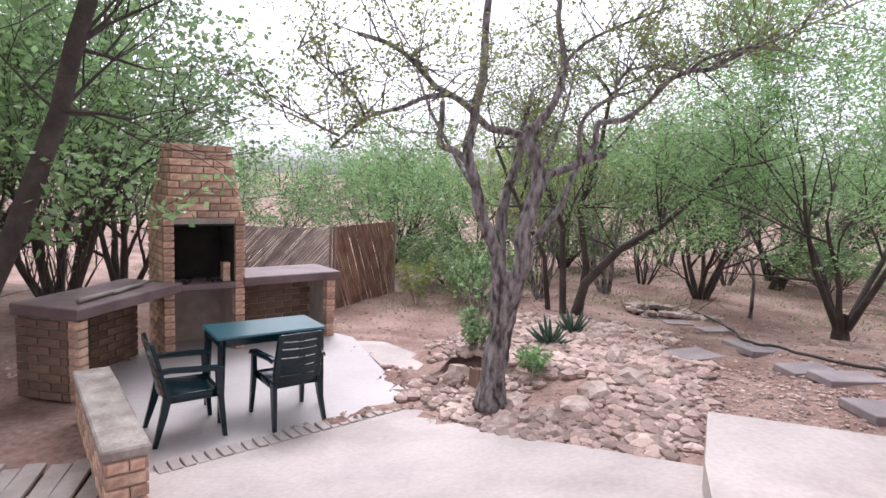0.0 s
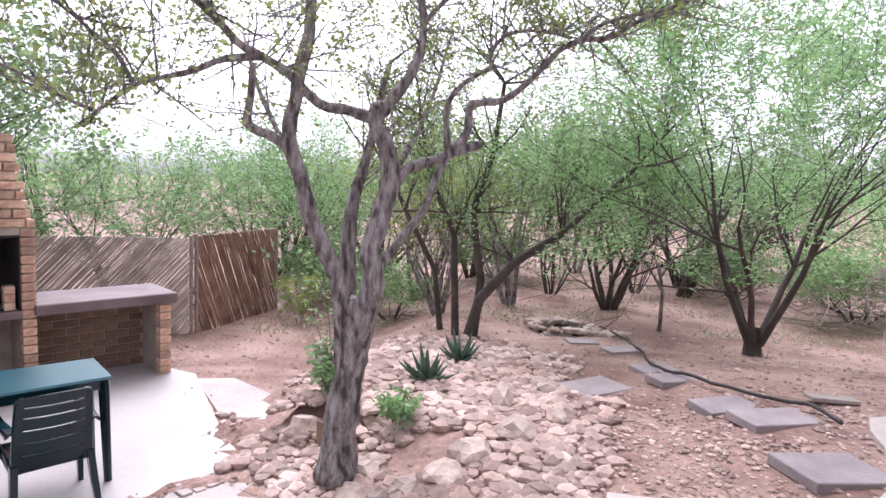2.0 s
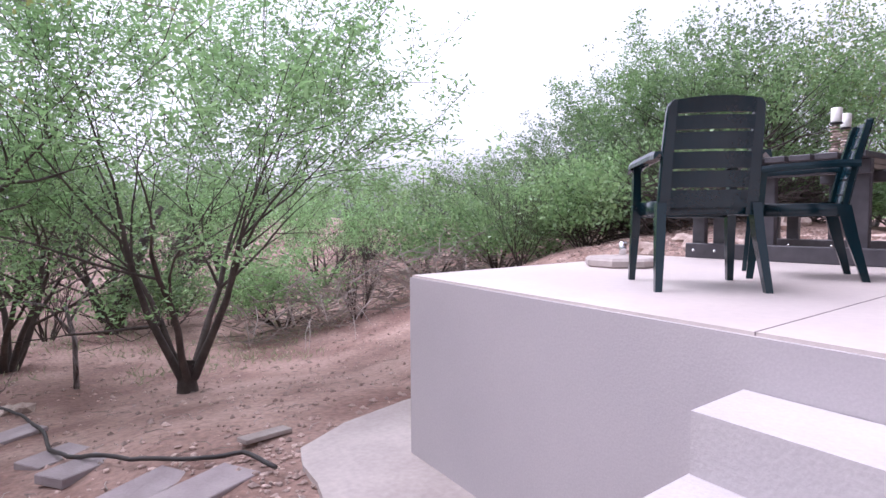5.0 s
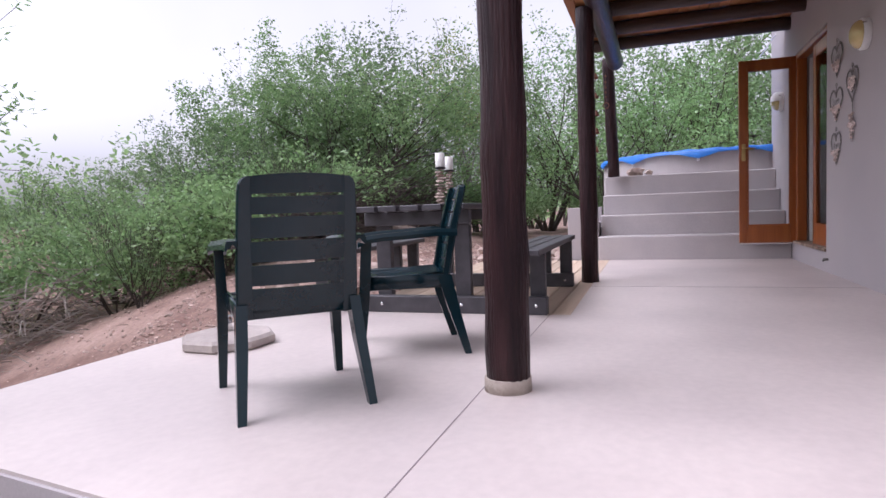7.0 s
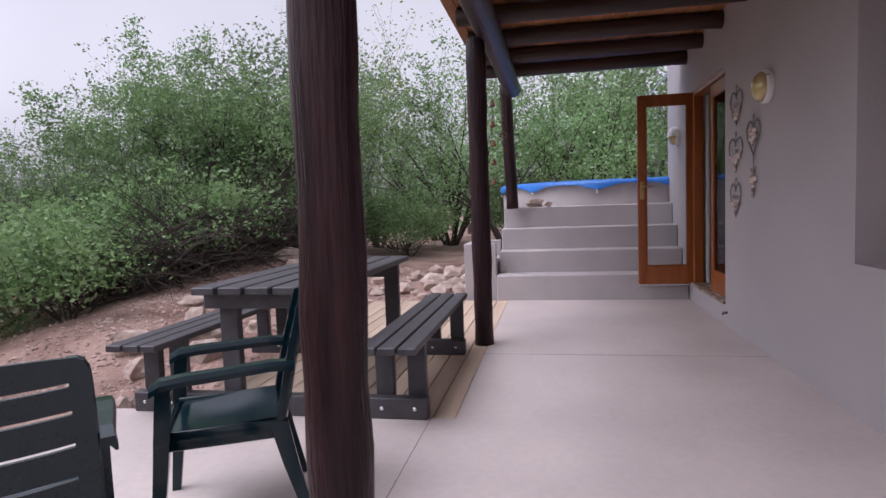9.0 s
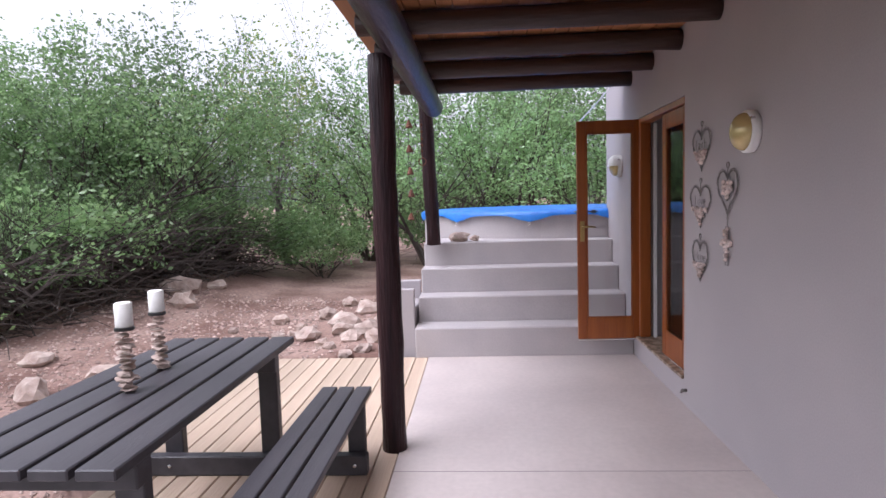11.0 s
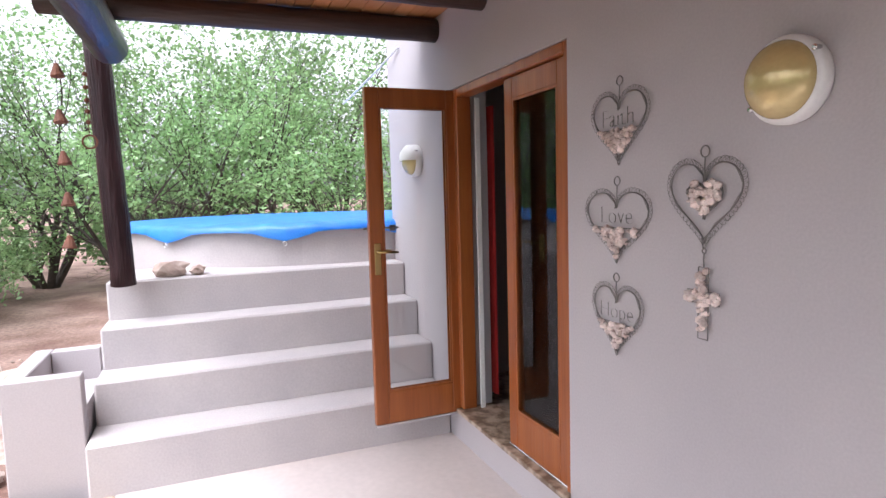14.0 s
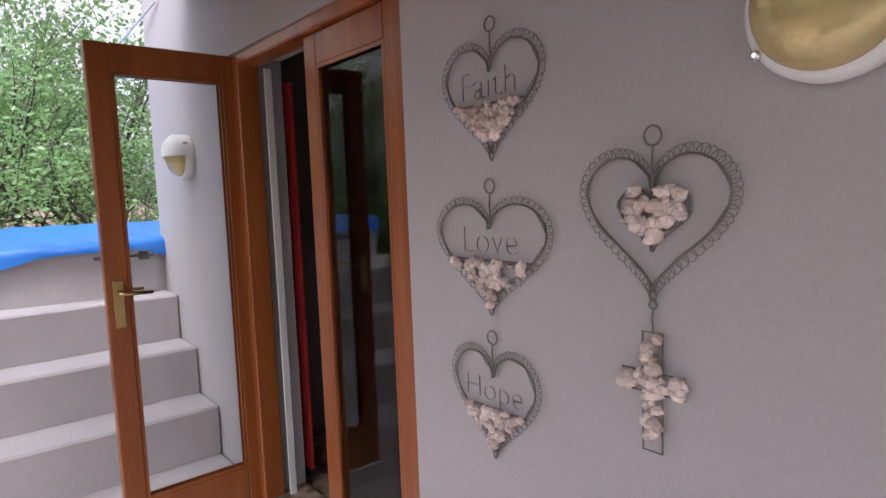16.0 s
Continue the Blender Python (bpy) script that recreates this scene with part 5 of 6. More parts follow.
def grow(b, g, p, d, length, r, level, anchors, spread=0.6, up=0.15, twist=0.16):
    """A limb that wanders, forks and ends in twigs; twig points gather in anchors."""
    k = 5 if level > 1 else (3 if level else 2)
    pts, rad = [p.copy()], [r]
    for i in range(k):
        d = (d + Vector((g.uniform(-1, 1), g.uniform(-1, 1), g.uniform(-0.8, 0.8))) * twist + Vector((0, 0, up * 0.15))).normalized()
        p = p + d * (length / k)
        pts.append(p.copy())
        rad.append(max(0.0025, r * (1 - 0.55 * (i + 1) / k)))
    b.tube(pts, rad, 7 if r > 0.03 else (4 if r > 0.012 else 3), caps=False)
    if level <= 0:
        anchors.extend(pts[1:])
        return
    n = g.choice((2, 3, 3)) if level > 1 else g.choice((2, 3))
    for i in range(n + 1):
        at = k if i == 0 else g.randint(min(2, k - 1), k)
        ax = Vector((g.uniform(-1, 1), g.uniform(-1, 1), g.uniform(-0.35, 0.9))).normalized()
        nd = (d * (1.0 if i == 0 else 0.75) + ax * (spread * (0.6 if i == 0 else 1.1)) + Vector((0, 0, up))).normalized()
        grow(b, g, pts[at], nd, length * g.uniform(0.62, 0.85), rad[at] * (0.8 if i == 0 else 0.65), level - 1, anchors, spread, up, twist)
    if level == 1:
        anchors.extend(pts[1:])


def wild_tree(name, seed, height, stems, lean, level, leaves, size, aspect, leaf_mat, bark, label, r0=0.05, spread=0.6, up=0.15, cloud=0.10, fan=0.55, first=0.33, bole=0.0, low=0.0):
    """A many-stemmed bushveld tree at the origin."""
    g = random.Random(seed)
    t = thing(name, pose(0, 0, 0), label, "tree" if height > 2.6 else "bush", "bushveld trees")
    b, anchors = Build(), []
    if bole:
        b.tube([(0, 0, -0.1), (0.01, 0.02, bole * 0.5), (0, 0, bole + 0.06)], [r0 * 2.6, r0 * 1.9, r0 * 1.8], 10, caps=False, rough=0.06, rng=g)
    for s in range(stems):
        a = 6.283 * s / stems + g.uniform(-0.5, 0.5)
        tilt = fan * g.uniform(0.5, 1.2) if stems > 1 else lean
        d = Vector((math.cos(a) * tilt, math.sin(a) * tilt, 1)).normalized()
        grow(b, g, Vector((0.06 * math.cos(a), 0.06 * math.sin(a), bole - 0.08)), d, height * first * g.uniform(0.85, 1.15), r0 * g.uniform(0.7, 1.1), level, anchors, spread, up)
    part(t, "trunk", b, bark, True)
    rn = np.random.default_rng(seed)
    v, f = leaf_cloud([tuple(p) for p in anchors if p.z > low], leaves, cloud, size, aspect, rn)
    fo = new("foliage", leaf_mesh("foliage", v, f, leaf_mat))
    fo.parent = t
    fo["kind"] = "stuff"
    return t


def put(t, x, y, scale, turn, lift=0.0):
    t.matrix_basis = pose(x, y, ground_z(x, y) + lift, 0, 0, turn) @ Matrix.Scale(scale, 4)


def again(t, x, y, scale, turn, lift=0.0):
    c = copy_thing(t, pose(x, y, ground_z(x, y) + lift, 0, 0, turn))
    c.scale = (scale, scale, scale * (0.9 + 0.2 * ((x * 7.3 + y * 3.1) % 1)))
    return c


# the large tree in the gravel bed: fork, limbs and twigs along their own lines
g = random.Random(21)
BASE = Vector((-2.15, 3.83, -1.33))
AX = Vector((0.965, 0.262, 0))
DP = Vector((-0.262, 0.965, 0))


def limb(*rows):
    """(across, up, deeper) rows from the tree's foot, in metres."""
    return [BASE + AX * a + DP * dd + Vector((0, 0, h)) for a, h, dd in rows]


garden_tree = thing("garden_tree", pose(0, 0, 0), "gnarled forked grey-barked tree with sparse yellow-green leaves", "tree")
b, anchors = Build(), []


def add_limb(rows, r0, r1):
    """A knotty limb along its rows, with twigs on its outer part."""
    fine, rad = [], []
    n = len(rows) - 1
    for i in range(n):
        p0, p1, p2, p3 = rows[max(i - 1, 0)], rows[i], rows[i + 1], rows[min(i + 2, n)]
        for k in range(4):
            s = k / 4
            q = 0.5 * ((2 * p1) + (p2 - p0) * s + (2 * p0 - 5 * p1 + 4 * p2 - p3) * s * s + (3 * p1 - p0 - 3 * p2 + p3) * s ** 3)
            fine.append(q)
            rad.append((r0 + (r1 - r0) * ((i + s) / n) ** 0.8) * g.uniform(0.93, 1.09))
    fine.append(rows[-1])
    rad.append(r1 * 0.8)
    if r0 > 0.10:
        rad[0], rad[1], rad[2] = r0 * 1.45, r0 * 1.2, r0 * 1.08
    b.tube(fine, rad, 12 if r0 > 0.06 else 8, rough=0.1, rng=g)
    if r0 > 0.07 or r1 > 0.017:
        return
    for q in fine[int(len(fine) * 0.45):]:
        for rep in range(2):
            if g.random() < 0.55:
                dd = Vector((g.uniform(-1, 1), g.uniform(-1, 1), g.uniform(-0.4, 1))).normalized()
                grow(b, g, q, dd, g.uniform(0.2, 0.5), 0.008, 2 if g.random() < 0.4 else 1, anchors, 0.7, 0.1)


add_limb(limb((0.08, -0.18, 0.00), (0.09, 0.12, 0.00), (0.12, 0.37, 0.00), (0.15, 0.59, -0.02), (0.16, 0.79, -0.05), (0.19, 0.95, -0.08)), 0.107, 0.086)  # lower trunk
add_limb(limb((0.09, 0.55, 0.00), (0.09, 0.85, -0.08), (0.06, 1.10, -0.15), (-0.01, 1.26, -0.20), (-0.09, 1.45, -0.24), (-0.13, 1.64, -0.27), (-0.18, 1.79, -0.28), (-0.20, 1.91, -0.28), (-0.17, 2.06, -0.28), (-0.15, 2.24, -0.26), (-0.11, 2.42, -0.24), (-0.11, 2.61, -0.20), (-0.11, 2.87, -0.15), (-0.08, 3.18, -0.10)), 0.060, 0.026)  # left stem
add_limb(limb((-0.19, 1.80, -0.28), (-0.29, 1.87, -0.30), (-0.40, 1.92, -0.34), (-0.40, 2.07, -0.30), (-0.40, 2.25, -0.26)), 0.030, 0.019)  # pale left spur
add_limb(limb((0.17, 0.55, 0.00), (0.22, 0.86, -0.10), (0.27, 1.07, -0.14), (0.25, 1.26, -0.13), (0.31, 1.49, -0.10), (0.35, 1.69, -0.08), (0.32, 1.85, -0.07), (0.25, 2.01, -0.06), (0.30, 2.10, -0.06)), 0.073, 0.047)  # right stem
add_limb(limb((0.29, 2.05, -0.06), (0.33, 2.12, -0.04), (0.43, 2.26, 0.00), (0.49, 2.41, 0.04), (0.51, 2.60, 0.08), (0.49, 2.74, 0.10), (0.45, 2.98, 0.14), (0.49, 3.29, 0.20)), 0.043, 0.017)  # pale upright from the knot
add_limb(limb((0.27, 2.00, -0.06), (0.20, 2.02, -0.08), (0.08, 2.05, -0.12), (-0.04, 2.06, -0.16), (-0.12, 2.12, -0.20), (-0.22, 2.21, -0.24), (-0.34, 2.28, -0.28), (-0.45, 2.33, -0.32), (-0.53, 2.41, -0.36), (-0.65, 2.52, -0.40), (-0.79, 2.60, -0.45), (-1.00, 2.65, -0.50)), 0.036, 0.015)  # arching limb
add_limb(limb((-0.34, 2.28, -0.28), (-0.52, 2.25, -0.34), (-0.68, 2.17, -0.38), (-0.83, 2.12, -0.42), (-0.94, 2.07, -0.45), (-1.07, 1.95, -0.50), (-1.17, 1.86, -0.52)), 0.022, 0.007)  # drooping bough
add_limb(limb((-0.94, 2.08, -0.45), (-1.00, 2.21, -0.47), (-1.09, 2.30, -0.50), (-1.22, 2.41, -0.55), (-1.39, 2.51, -0.60)), 0.014, 0.005)  # bough tip
add_limb(limb((-1.11, 1.94, -0.50), (-1.23, 1.99, -0.55), (-1.38, 2.08, -0.60), (-1.59, 2.16, -0.65)), 0.012, 0.004)  # low bough tip
add_limb(limb((0.08, 0.59, 0.10), (0.09, 0.94, 0.16), (0.09, 1.26, 0.20), (0.11, 1.51, 0.22), (0.16, 1.71, 0.26), (0.20, 1.88, 0.30), (0.24, 2.13, 0.36), (0.31, 2.44, 0.45)), 0.065, 0.017)  # pale dead stem behind
add_limb(limb((0.37, 1.63, -0.08), (0.44, 1.73, -0.02), (0.58, 1.79, 0.06), (0.72, 1.85, 0.14), (0.91, 1.92, 0.22)), 0.036, 0.026)  # right bough
add_limb(limb((0.69, 1.84, 0.12), (0.67, 2.05, 0.10), (0.70, 2.19, 0.08), (0.83, 2.31, 0.06), (0.92, 2.36, 0.06), (0.92, 2.45, 0.05), (1.02, 2.56, 0.05), (1.22, 2.59, 0.05), (1.40, 2.56, 0.06)), 0.021, 0.009)  # riser
add_limb(limb((0.72, 1.87, 0.14), (0.81, 1.98, 0.20), (0.83, 2.15, 0.24), (0.90, 2.18, 0.25), (1.05, 2.21, 0.26), (1.21, 2.34, 0.24), (1.37, 2.52, 0.22), (1.51, 2.59, 0.20), (1.68, 2.61, 0.18), (1.84, 2.71, 0.16), (2.01, 2.77, 0.14), (2.17, 2.75, 0.12)), 0.031, 0.012)  # long right limb
add_limb(limb((1.51, 2.59, 0.20), (1.61, 2.68, 0.18), (1.78, 2.74, 0.16), (2.07, 2.81, 0.12), (2.37, 2.96, 0.10), (2.78, 3.16, 0.05)), 0.017, 0.006)  # right limb tip
add_limb(limb((0.25, 1.09, -0.10), (0.36, 1.23, -0.05), (0.45, 1.35, 0.00), (0.56, 1.51, 0.06), (0.63, 1.71, 0.10), (0.71, 1.86, 0.14)), 0.034, 0.022)  # grey brace
add_limb(limb((0.34, 1.69, -0.06), (0.47, 1.92, 0.30), (0.62, 2.31, 0.70), (0.74, 2.78, 1.00)), 0.026, 0.009)  # back bough
add_limb(limb((-0.12, 1.58, -0.22), (-0.32, 1.87, 0.15), (-0.56, 2.25, 0.50), (-0.73, 2.64, 0.80)), 0.024, 0.009)  # back left bough
add_limb(limb((0.51, 2.60, 0.08), (0.67, 2.75, 0.00), (0.91, 2.86, -0.10), (1.20, 2.96, -0.20)), 0.019, 0.007)  # upper right bough
part(garden_tree, "trunk", b, BARK, True)
v, f = leaf_cloud([tuple(p) for p in anchors], 13000, 0.05, 0.031, 0.6, np.random.default_rng(5))
o = new("foliage", leaf_mesh("foliage", v, f, LEAF_YELLOW))
o.parent = garden_tree
o["kind"] = "stuff"

# feathery acacia on the open soil
acacia = wild_tree("acacia_tree", 11, 4.0, 5, 0, 4, 52000, 0.056, 0.32, LEAF_ACACIA, BARK_DARK, "spreading many-stemmed acacia with feathery light green leaves", 0.045, 0.66, -0.02, 0.06, 0.66, 0.38, 0.22, low=0.9)
put(acacia, 1.44, 7.78, 1.1, 40)
# leaning pair behind the gravel
lean_tree = thing("leaning_tree", pose(0, 0, 0), "thin-stemmed trees leaning over the stones with sparse leaves", "tree")
b, anchors = Build(), []
g = random.Random(8)
for x, y, rows, r in (((-1.8), 7.2, ((0, 0, 0), (.12, 0, .5), (.5, .1, .95), (1.0, .2, 1.3), (1.45, .3, 1.75), (1.8, .4, 2.1)), .07), (-1.95, 7.25, ((0, 0, 0), (-.05, .1, .6), (-.1, .2, 1.2), (-.4, .3, 1.8), (-.6, .3, 2.6)), .05), (-1.75, 7.3, ((0, 0, 0), (.05, .1, .7), (-.1, .2, 1.5), (.1, .3, 2.2), (.2, .2, 3.0)), .055), (-2.2, 7.6, ((0, 0, 0), (-.1, 0, .8), (-.5, 0, 1.5), (-.9, .1, 2.3)), .04)):
    z = ground_z(x, y) - 0.05
    pts = [Vector((x + a, y + c, z + h)) for a, c, h in rows]
    b.tube(pts, [r * (1 - 0.14 * i) for i in range(len(pts))], 8, caps=False)
    for i in range(2, len(pts)):
        for k in range(4):
            dd = Vector((g.uniform(-1, 1), g.uniform(-1, 1), g.uniform(-0.1, 1))).normalized()
            grow(b, g, pts[i], dd, g.uniform(0.4, 0.75), 0.016, 2, anchors, 0.65, 0.15)
part(lean_tree, "trunk", b, BARK_DARK, True)
v, f = leaf_cloud([tuple(p) for p in anchors], 9000, 0.10, 0.045, 0.55, np.random.default_rng(6))
o = new("foliage", leaf_mesh("foliage", v, f, LEAF_BUSH))
o.parent = lean_tree
o["kind"] = "stuff"

# kinds of bushveld tree and their copies
kinds = [
    wild_tree("bushveld_tree", 101, 4.4, 7, 0, 3, 8200, 0.075, 0.6, LEAF_BUSH, BARK_DARK, "many-stemmed bushwillow with small green leaves", 0.055, 0.68, -0.02, 0.09, 0.66, 0.36, low=1.15),
    wild_tree("bushveld_tree", 102, 4.2, 7, 0, 3, 8600, 0.075, 0.5, LEAF_ACACIA, BARK_DARK, "feathery light green thorn tree", 0.05, 0.68, -0.05, 0.09, 0.7, 0.36, low=1.15),
    wild_tree("bushveld_tree", 103, 4.6, 6, 0, 3, 8600, 0.082, 0.62, LEAF_DARK, BARK_DARK, "dense dark green bush tree", 0.07, 0.68, 0.0, 0.095, 0.6, 0.36, low=0.8),
    wild_tree("bushveld_tree", 104, 4.0, 5, 0, 3, 3200, 0.07, 0.5, LEAF_YELLOW, BARK, "sparse yellow-green tree with grey stems", 0.045, 0.55, 0.25, 0.14, 0.4, 0.38),
]
shrub = wild_tree("bushveld_bush", 105, 2.3, 7, 0, 3, 5600, 0.075, 0.5, LEAF_BUSH, BARK_DARK, "low many-stemmed bush with small green leaves", 0.022, 0.75, -0.1, 0.10, 0.95, 0.28, low=0.42)
twigs = wild_tree("bushveld_bush", 106, 2.4, 9, 0, 3, 400, 0.05, 0.5, LEAF_BUSH, BARK_DARK, "nearly bare fan of thin grey-brown stems", 0.02, 0.4, 0.3, 0.12, 0.45, 0.4)
put(kinds[0], 0.05, 10.9, 0.95, 0)
put(kinds[1], -6.9, 12.2, 1.0, 60)
put(kinds[2], -8.7, 5.3, 1.25, 10)
put(kinds[3], 17.0, 6.2, 1.35, 0)
crown_tree = wild_tree("crown_tree", 131, 5.2, 4, 0, 4, 30000, 0.07, 0.6, LEAF_BUSH, BARK_DARK, "tall spreading tree with dark crooked limbs and a domed green crown", 0.085, 0.78, -0.05, 0.085, 0.75, 0.36, 0.35, low=1.9)
put(crown_tree, 12.9, 9.0, 1.0, 25)
again(crown_tree, 15.6, 9.6, 0.85, 140)
put(shrub, 4.0, 11.2, 1.0, 0)
put(twigs, -0.95, 12.0, 1.0, 0)
spots = (
    # behind the barbecue and the reed screens
    (2, -10.2, 3.4, 1.3, 50), (0, -8.4, 3.4, 1.2, 100), (2, -9.8, 7.4, 1.15, 150), (0, -11.8, 5.6, 1.3, 200), (2, -7.2, 0.8, 1.2, 20), (1, -9.2, 10.4, 1.0, 80), (1, -5.0, 14.0, 1.0, 120), (0, -7.8, 15.0, 1.0, 10), (3, -3.6, 12.0, 0.95, 60),
    # middle distance beyond the garden tree
    (0, -2.9, 14.5, 0.85, 70), (3, -1.6, 10.6, 1.05, 130), (0, 1.8, 14.3, 0.9, 190), (3, -0.4, 15.5, 1.15, 220), (1, 3.5, 16.5, 1.0, 75), (0, 0.6, 19.0, 1.1, 65), (2, 5.4, 18.0, 1.0, 115), (3, -2.6, 9.4, 0.85, 165),
    # beyond the platform's open side
    (1, 6.2, 14.0, 0.72, 25), (0, 8.4, 15.5, 0.75, 85), (0, 8.6, 10.6, 0.58, 205), (2, 10.9, 10.2, 0.74, 35), (0, 11.8, 9.0, 0.62, 250), (2, 14.0, 7.9, 1.1, 310), (2, 12.2, 12.6, 0.66, 155), (0, 9.8, 13.2, 0.62, 215), (1, 15.0, 8.4, 1.05, 45), (2, 14.6, 11.4, 0.95, 105), (3, 16.2, 7.4, 1.3, 55),
    # behind the pool
    (1, 16.4, 2.6, 1.2, 20), (0, 17.6, 0.4, 1.3, 80), (1, 16.8, -1.8, 1.25, 140), (0, 18.4, 4.4, 1.3, 200), (1, 20.2, 1.6, 1.6, 30), (0, 20.5, -1.6, 1.6, 90), (1, 21.5, 5.4, 1.2, 150), (0, 17.5, -4.2, 1.0, 11),
)
for k, x, y, s, a in spots:
    again(kinds[k], x, y, s, a)
for x, y, s, a in ((2.6, 13.0, 0.9, 40), (7.3, 9.2, 0.9, 140), (9.2, 8.6, 1.0, 10), (11.6, 8.4, 1.0, 60), (13.6, 7.6, 0.9, 120), (-3.6, 10.2, 0.8, 20), (-5.0, 11.6, 1.0, 75), (14.8, 4.8, 0.9, 10), (-2.2, 13.6, 0.9, 111), (8.2, 8.0, 1.1, 10), (10.4, 8.0, 1.2, 70), (12.6, 7.9, 1.2, 100), (11.4, 9.4, 1.2, 30), (9.4, 10.0, 1.0, 60), (14.2, 6.6, 1.1, 200), (16.2, 5.4, 1.3, 210), (7.0, 10.8, 1.2, 250), (13.4, 10.2, 1.5, 280), (17.2, -3.0, 1.2, 300), (18.2, 2.2, 1.4, 310)):
    again(shrub, x, y, s, a)
for x, y, s, a in ((0.7, 12.8, 0.8, 60), (-2.9, 11.0, 0.8, 120), (4.9, 10.2, 0.7, 20), (9.8, 7.6, 0.8, 80), (12.4, 7.4, 0.8, 10), (-7.9, 4.6, 1.1, 40), (-8.6, 3.0, 1.0, 90), (15.4, 2.2, 0.8, 0), (6.8, 8.2, 0.6, 55), (3.2, 14.4, 0.9, 10), (-6.9, 2.2, 0.9, 10)):
    again(twigs, x, y, s, a)

# the far woods, one belt of thickets out to the horizon
g = random.Random(55)
fw, fa = Build(), []
for i in range(330):
    a, r = g.uniform(0, 6.283), 24 + 70 * g.random() ** 1.3
    x, y = 4 + r * math.cos(a), 5 + r * math.sin(a)
    z, h = ground_z(x, y), g.uniform(3.4, 5.6)
    for k in range(3):
        fw.tube([(x, y, z - 0.1), (x + g.uniform(-.8, .8), y + g.uniform(-.8, .8), z + h * 0.6)], [0.06, 0.02], 3, caps=False)
    for k in range(26):
        q, t2 = g.uniform(0, 6.283), g.random() ** 0.6
        fa.append((x + 2.0 * t2 * math.cos(q), y + 2.0 * t2 * math.sin(q), z + h * (0.16 + 0.80 * g.random() * (1.1 - 0.4 * t2))))
woods = thing("far_woods", pose(0, 0, 0), "belt of distant green bushveld thicket", "trees")
woods["kind"] = "stuff"
part(woods, "stems", fw, BARK_DARK)
v, f = leaf_cloud(fa, 65000, 0.33, 0.34, 0.55, np.random.default_rng(9))
o = new("foliage", leaf_mesh("foliage", v, f, LEAF_BUSH))
o.parent = woods

# near leaning trunk at the edge of the patio
nt = thing("patio_tree", pose(0, 0, 0), "leaning dark-barked tree arching over the patio with hanging foliage", "tree")
b, anchors = Build(), []
g = random.Random(14)
trunk = [Vector(p) for p in ((-5.75, 2.05, -1.6), (-5.68, 2.2, -0.9), (-5.5, 2.37, -0.32), (-5.34, 2.48, 0.2), (-5.2, 2.59, 0.71), (-5.12, 2.66, 1.2), (-5.0, 2.75, 1.69), (-4.85, 2.9, 2.3), (-4.6, 3.1, 3.0))]
b.tube(trunk, [0.10, 0.09, 0.082, 0.078, 0.072, 0.066, 0.058, 0.045, 0.03], 10, caps=False, rough=0.05, rng=g)
for i in range(4, 9):
    for k in range(4):
        dd = Vector((g.uniform(-0.6, 1), g.uniform(-1, 1), g.uniform(-0.2, 0.7))).normalized()
        grow(b, g, trunk[i], dd, g.uniform(0.45, 0.8), 0.02, 3, anchors, 0.7, 0.0)
part(nt, "trunk", b, BARK_DARK, True)
v, f = leaf_cloud([tuple(p) for p in anchors if p.z > 1.1 + 0.9 * max(0.0, p.x + 5.6)], 24000, 0.08, 0.034, 0.45, np.random.default_rng(3))
o = new("foliage", leaf_mesh("foliage", v, f, LEAF_BUSH))
o.parent = nt
o["kind"] = "stuff"

# ---- small garden plants ----


def aloe(x, y, size, seed):
    g = random.Random(seed)
    b = Build()
    for i in range(22):
        a, t = i * 2.4, 0.45 + 1.0 * (i / 22)
        ln = size * g.uniform(0.7, 1.1)
        out = Vector((math.cos(a), math.sin(a), 0))
        pts = [out * (ln * math.sin(t) * s * (1 - 0.15 * s)) + Vector((0, 0, ln * math.cos(t) * s + 0.12 * ln * s * s)) for s in (0, 0.3, 0.6, 0.85, 1)]
        b.tube(pts, [ln * 0.09, ln * 0.085, ln * 0.06, ln * 0.03, 0.002], 5)
    return single("aloe", b, ALOE, "grey-green spiky aloe among the stones", "aloe", "aloes", smooth=True, m=pose(x, y, ground_z(x, y)))


aloe(-1.80, 5.12, 0.30, 1)
aloe(-1.68, 5.98, 0.28, 2)


def leafy_plant(x, y, h, n, size, seed, mat, label):
    t = thing("garden_plant", pose(x, y, ground_z(x, y)), label, "plant", "garden plants")
    g = random.Random(seed)
    b, an = Build(), []
    for i in range(n):
        a = g.uniform(0, 6.283)
        p = [Vector((0.03 * math.cos(a), 0.03 * math.sin(a), -0.02))]
        for k in range(5):
            p.append(p[-1] + Vector((math.cos(a) * 0.06, math.sin(a) * 0.06, 0.2 - 0.02 * k)) * h * g.uniform(0.7, 1.2))
        b.tube(p, [0.006, 0.005, 0.005, 0.004, 0.003, 0.002], 4)
        an += [tuple(q) for q in p[2:]]
    part(t, "stems", b, BARK)
    v, f = leaf_cloud(an, n * 40, 0.07 * h, size, 0.5, np.random.default_rng(seed))
    o = new("foliage", leaf_mesh("foliage", v, f, mat))
    o.parent = t
    return t


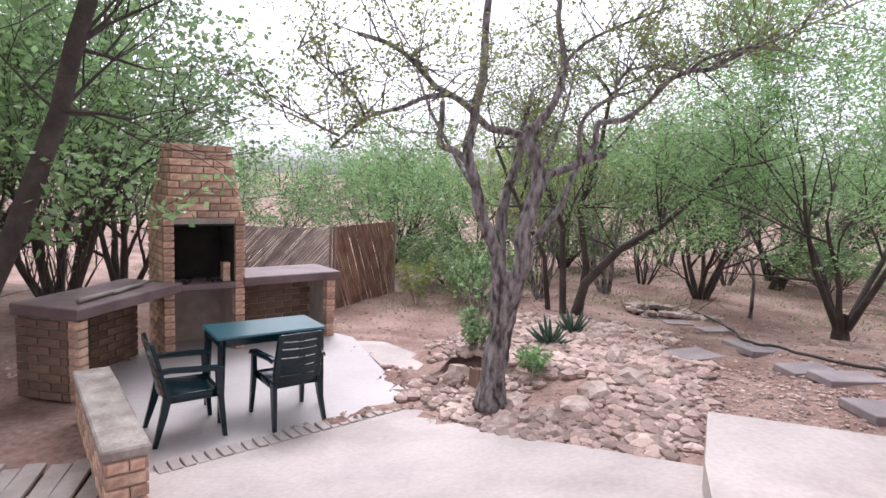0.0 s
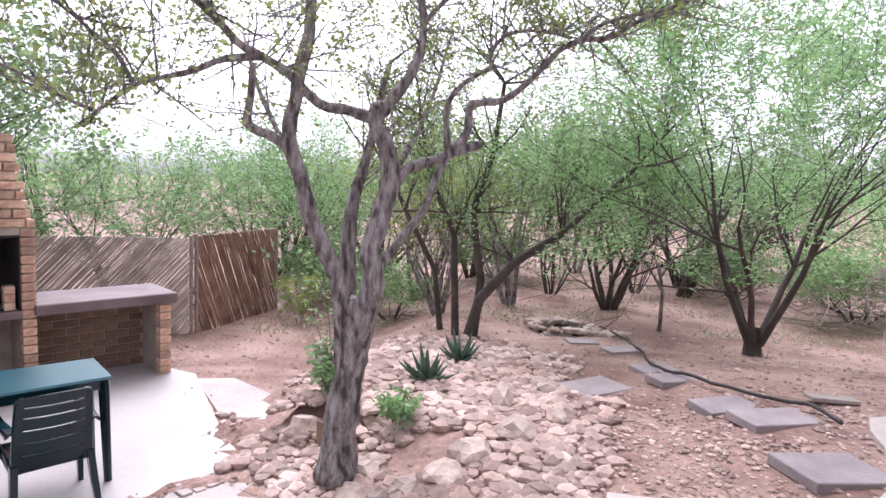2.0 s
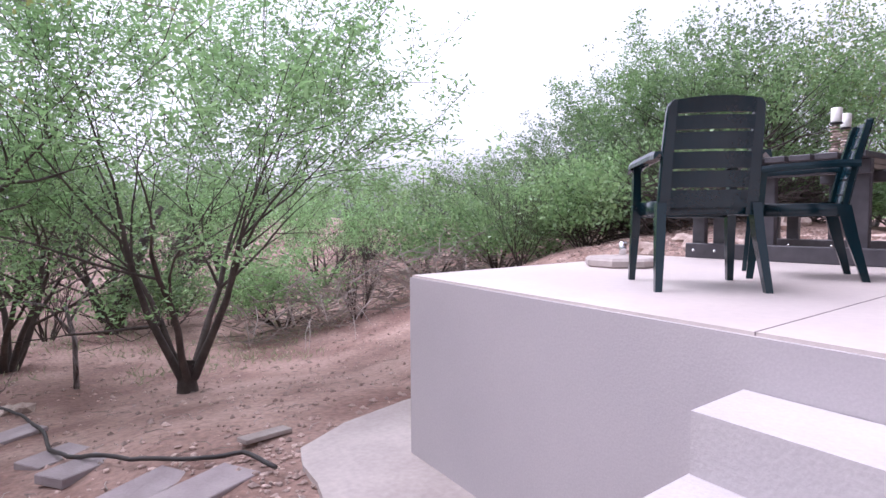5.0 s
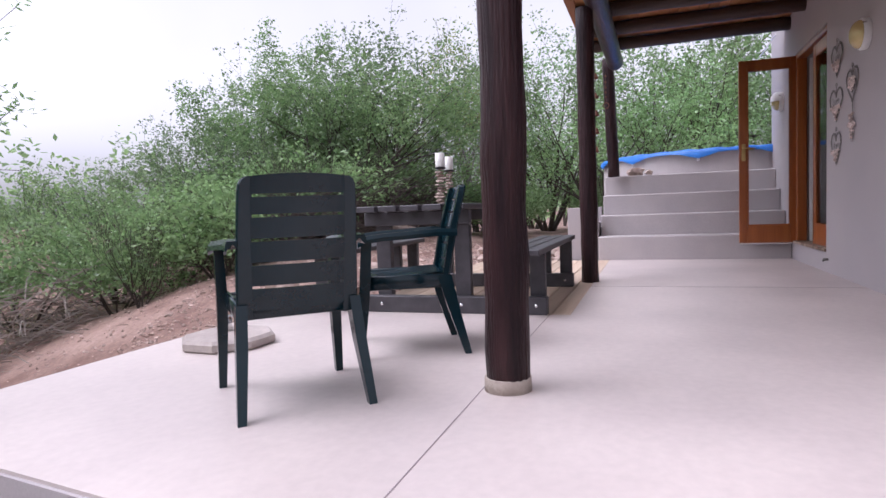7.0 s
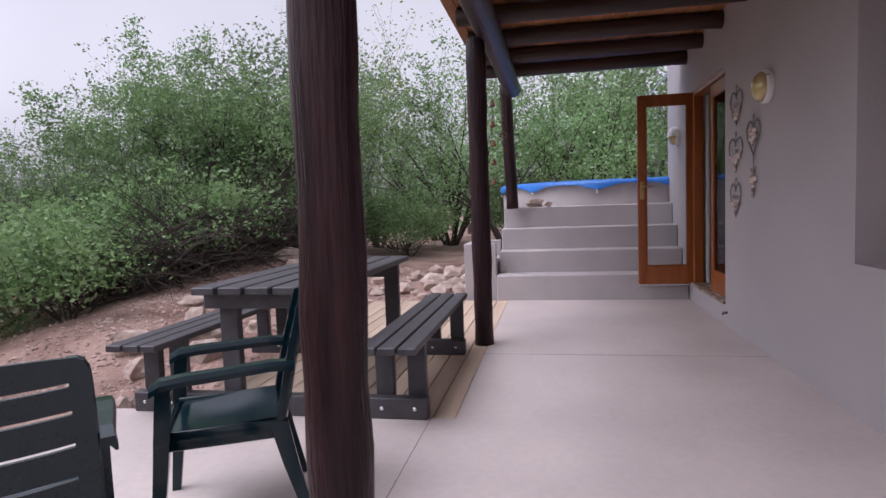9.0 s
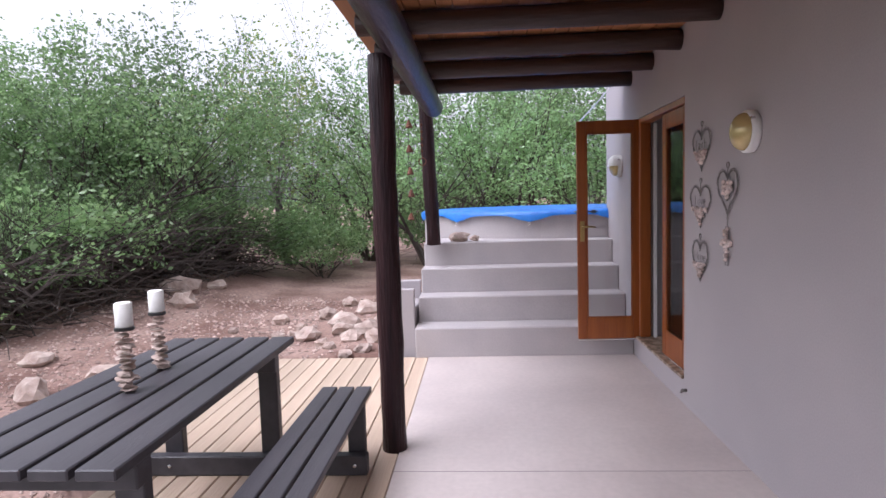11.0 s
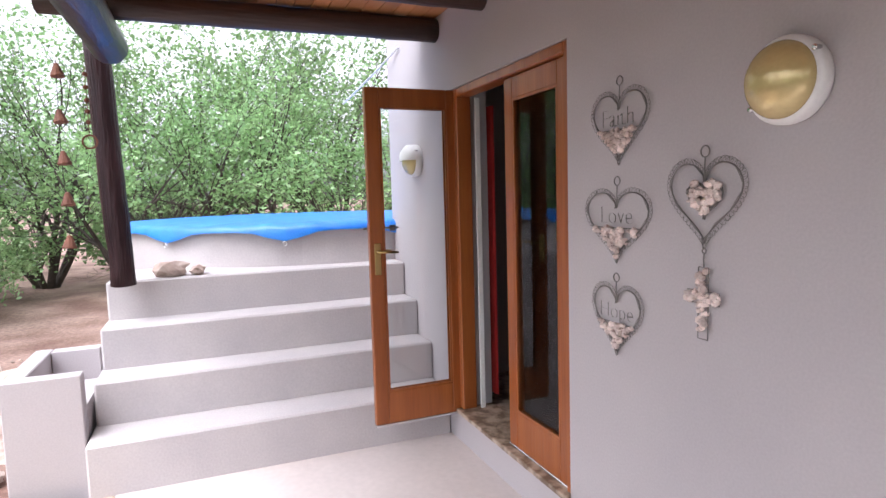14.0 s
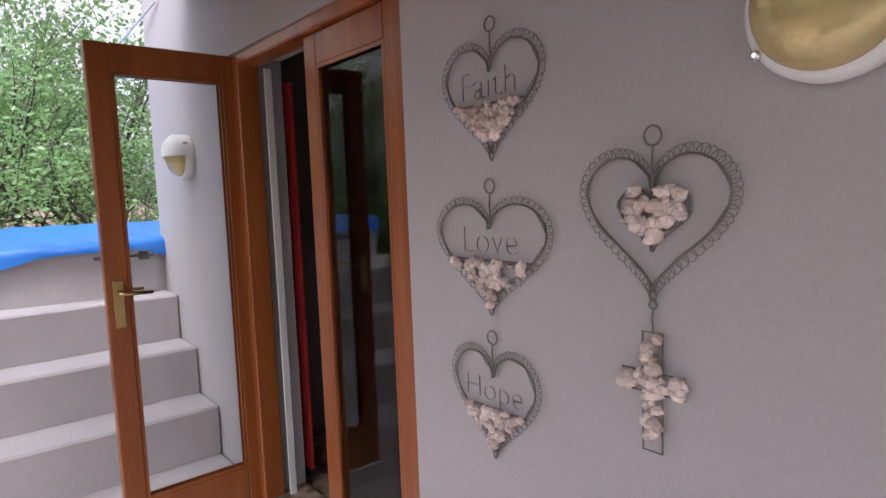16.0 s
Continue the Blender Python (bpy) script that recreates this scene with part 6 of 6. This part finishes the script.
leafy_plant(-2.55, 5.0, 1.5, 9, 0.05, 1, LEAF_BUSH, "tall thin leafy shrub beside the tree")
leafy_plant(-2.4, 4.55, 0.45, 12, 0.06, 2, LEAF_DARK, "low green leafy plant among the stones")
leafy_plant(-1.82, 4.35, 0.3, 9, 0.05, 3, LEAF_ACACIA, "small bright green seedling by the trunk")
leafy_plant(-4.9, 9.4, 1.0, 8, 0.10, 4, LEAF_YELLOW, "broad-leaved green plant beside the reed fence")
leafy_plant(-3.6, 9.0, 1.3, 8, 0.07, 5, LEAF_BUSH, "pale green leafy shrub at the garden edge")
lb2 = Build()
for i in range(14):
    a = 0.3 + i / 13 * 2.4
    lb2.tube([(0.09 * math.cos(a), -0.09 * math.sin(a), -0.03), (0.09 * math.cos(a), -0.09 * math.sin(a), 0.14)], 0.01, 6)
single("log_edging", lb2, REED_DARK, "short curved edging of little upright sticks", "edging", m=pose(-2.28, 4.25, ground_z(-2.28, 4.25)))

# dead brushwood heap and bare sapling
br = Build()
g = random.Random(41)
for i in range(420):
    u = g.random()
    x, y = 3.0 + 4.6 * u + g.uniform(-.4, .4), 10.6 - 0.9 * u + g.uniform(-.7, .7)
    z = ground_z(x, y) + g.random() ** 1.5 * 0.75
    a, tl, ln = g.uniform(0, 6.283), g.uniform(-0.3, 0.6), g.uniform(0.4, 1.3)
    p = Vector((x, y, z))
    d = Vector((math.cos(a), math.sin(a), tl)) * ln
    br.tube([p, p + d * 0.5 + Vector((g.uniform(-.06, .06), g.uniform(-.06, .06), 0.06)), p + d], [0.012, 0.008, 0.004], 3, caps=False)
single("brushwood_heap", br, DEADWOOD, "heap of dry grey thorn branches on the ground", "brushwood", kind="stuff")
br = Build()
for i in range(1700):
    u = g.random()
    x, y = 8.6 + 6.4 * u + g.uniform(-.4, .4), 7.6 - 1.0 * u + g.uniform(-.7, .7)
    z = ground_z(x, y) + g.random() ** 1.5 * 0.9
    a, tl, ln = g.uniform(0, 6.283), g.uniform(-0.3, 0.8), g.uniform(0.4, 1.3)
    p = Vector((x, y, z))
    d = Vector((math.cos(a), math.sin(a), tl)) * ln
    br.tube([p, p + d * 0.5 + Vector((g.uniform(-.06, .06), g.uniform(-.06, .06), 0.06)), p + d], [0.012, 0.008, 0.004], 3, caps=False)
single("brushwood_bank", br, BARK_DARK, "bank of dry tangled branches under the bushes", "brushwood", kind="stuff")
sp = Build()
z = ground_z(0.6, 9.0)
sp.tube([(0.6, 9.0, z - .05), (0.6, 9.0, z + 0.55), (0.52, 9.0, z + 0.95)], [0.03, 0.025, 0.02], 6)
sp.tube([(0.58, 9.0, z + 0.6), (0.35, 9.0, z + 0.95), (0.0, 9.0, z + 1.05)], [0.02, 0.016, 0.012], 6)
sp.tube([(0.56, 9.0, z + 0.75), (0.75, 9.05, z + 1.1), (0.9, 9.1, z + 1.4)], [0.016, 0.012, 0.006], 6)
single("bare_sapling", sp, BARK, "bare crooked sapling stump on the soil", "tree", smooth=True)
st = Build()
z = ground_z(1.75, 12.9)
st.tube([(1.6, 12.9, z - .1), (1.85, 12.9, z + 0.7), (2.1, 12.9, z + 1.4), (2.5, 13.0, z + 2.2)], [0.15, 0.12, 0.1, 0.05], 8)
single("leaning_stump", st, BARK_DARK, "dark leaning dead tree trunk", "tree trunk", smooth=True)

# thin grass in the farther clearings
g = np.random.default_rng(77)
n = 30000
xs, ys = g.uniform(-14, 22, n), 8.5 + 18 * g.random(n) ** 1.2
keep = np.array([noise.noise(Vector((x * 0.5, y * 0.5, 2))) > -0.05 for x, y in zip(xs, ys)])
an = [(x, y, ground_z(x, y) + 0.02) for x, y in zip(xs[keep], ys[keep])]
v, f = leaf_cloud(an, 42000, 0.05, 0.10, 0.12, g, droop=-1.2)
tagged(new("thin_grass", leaf_mesh("thin_grass", v, f, GRASS)), "thin dry green grass in the clearings", "grass", kind="stuff")
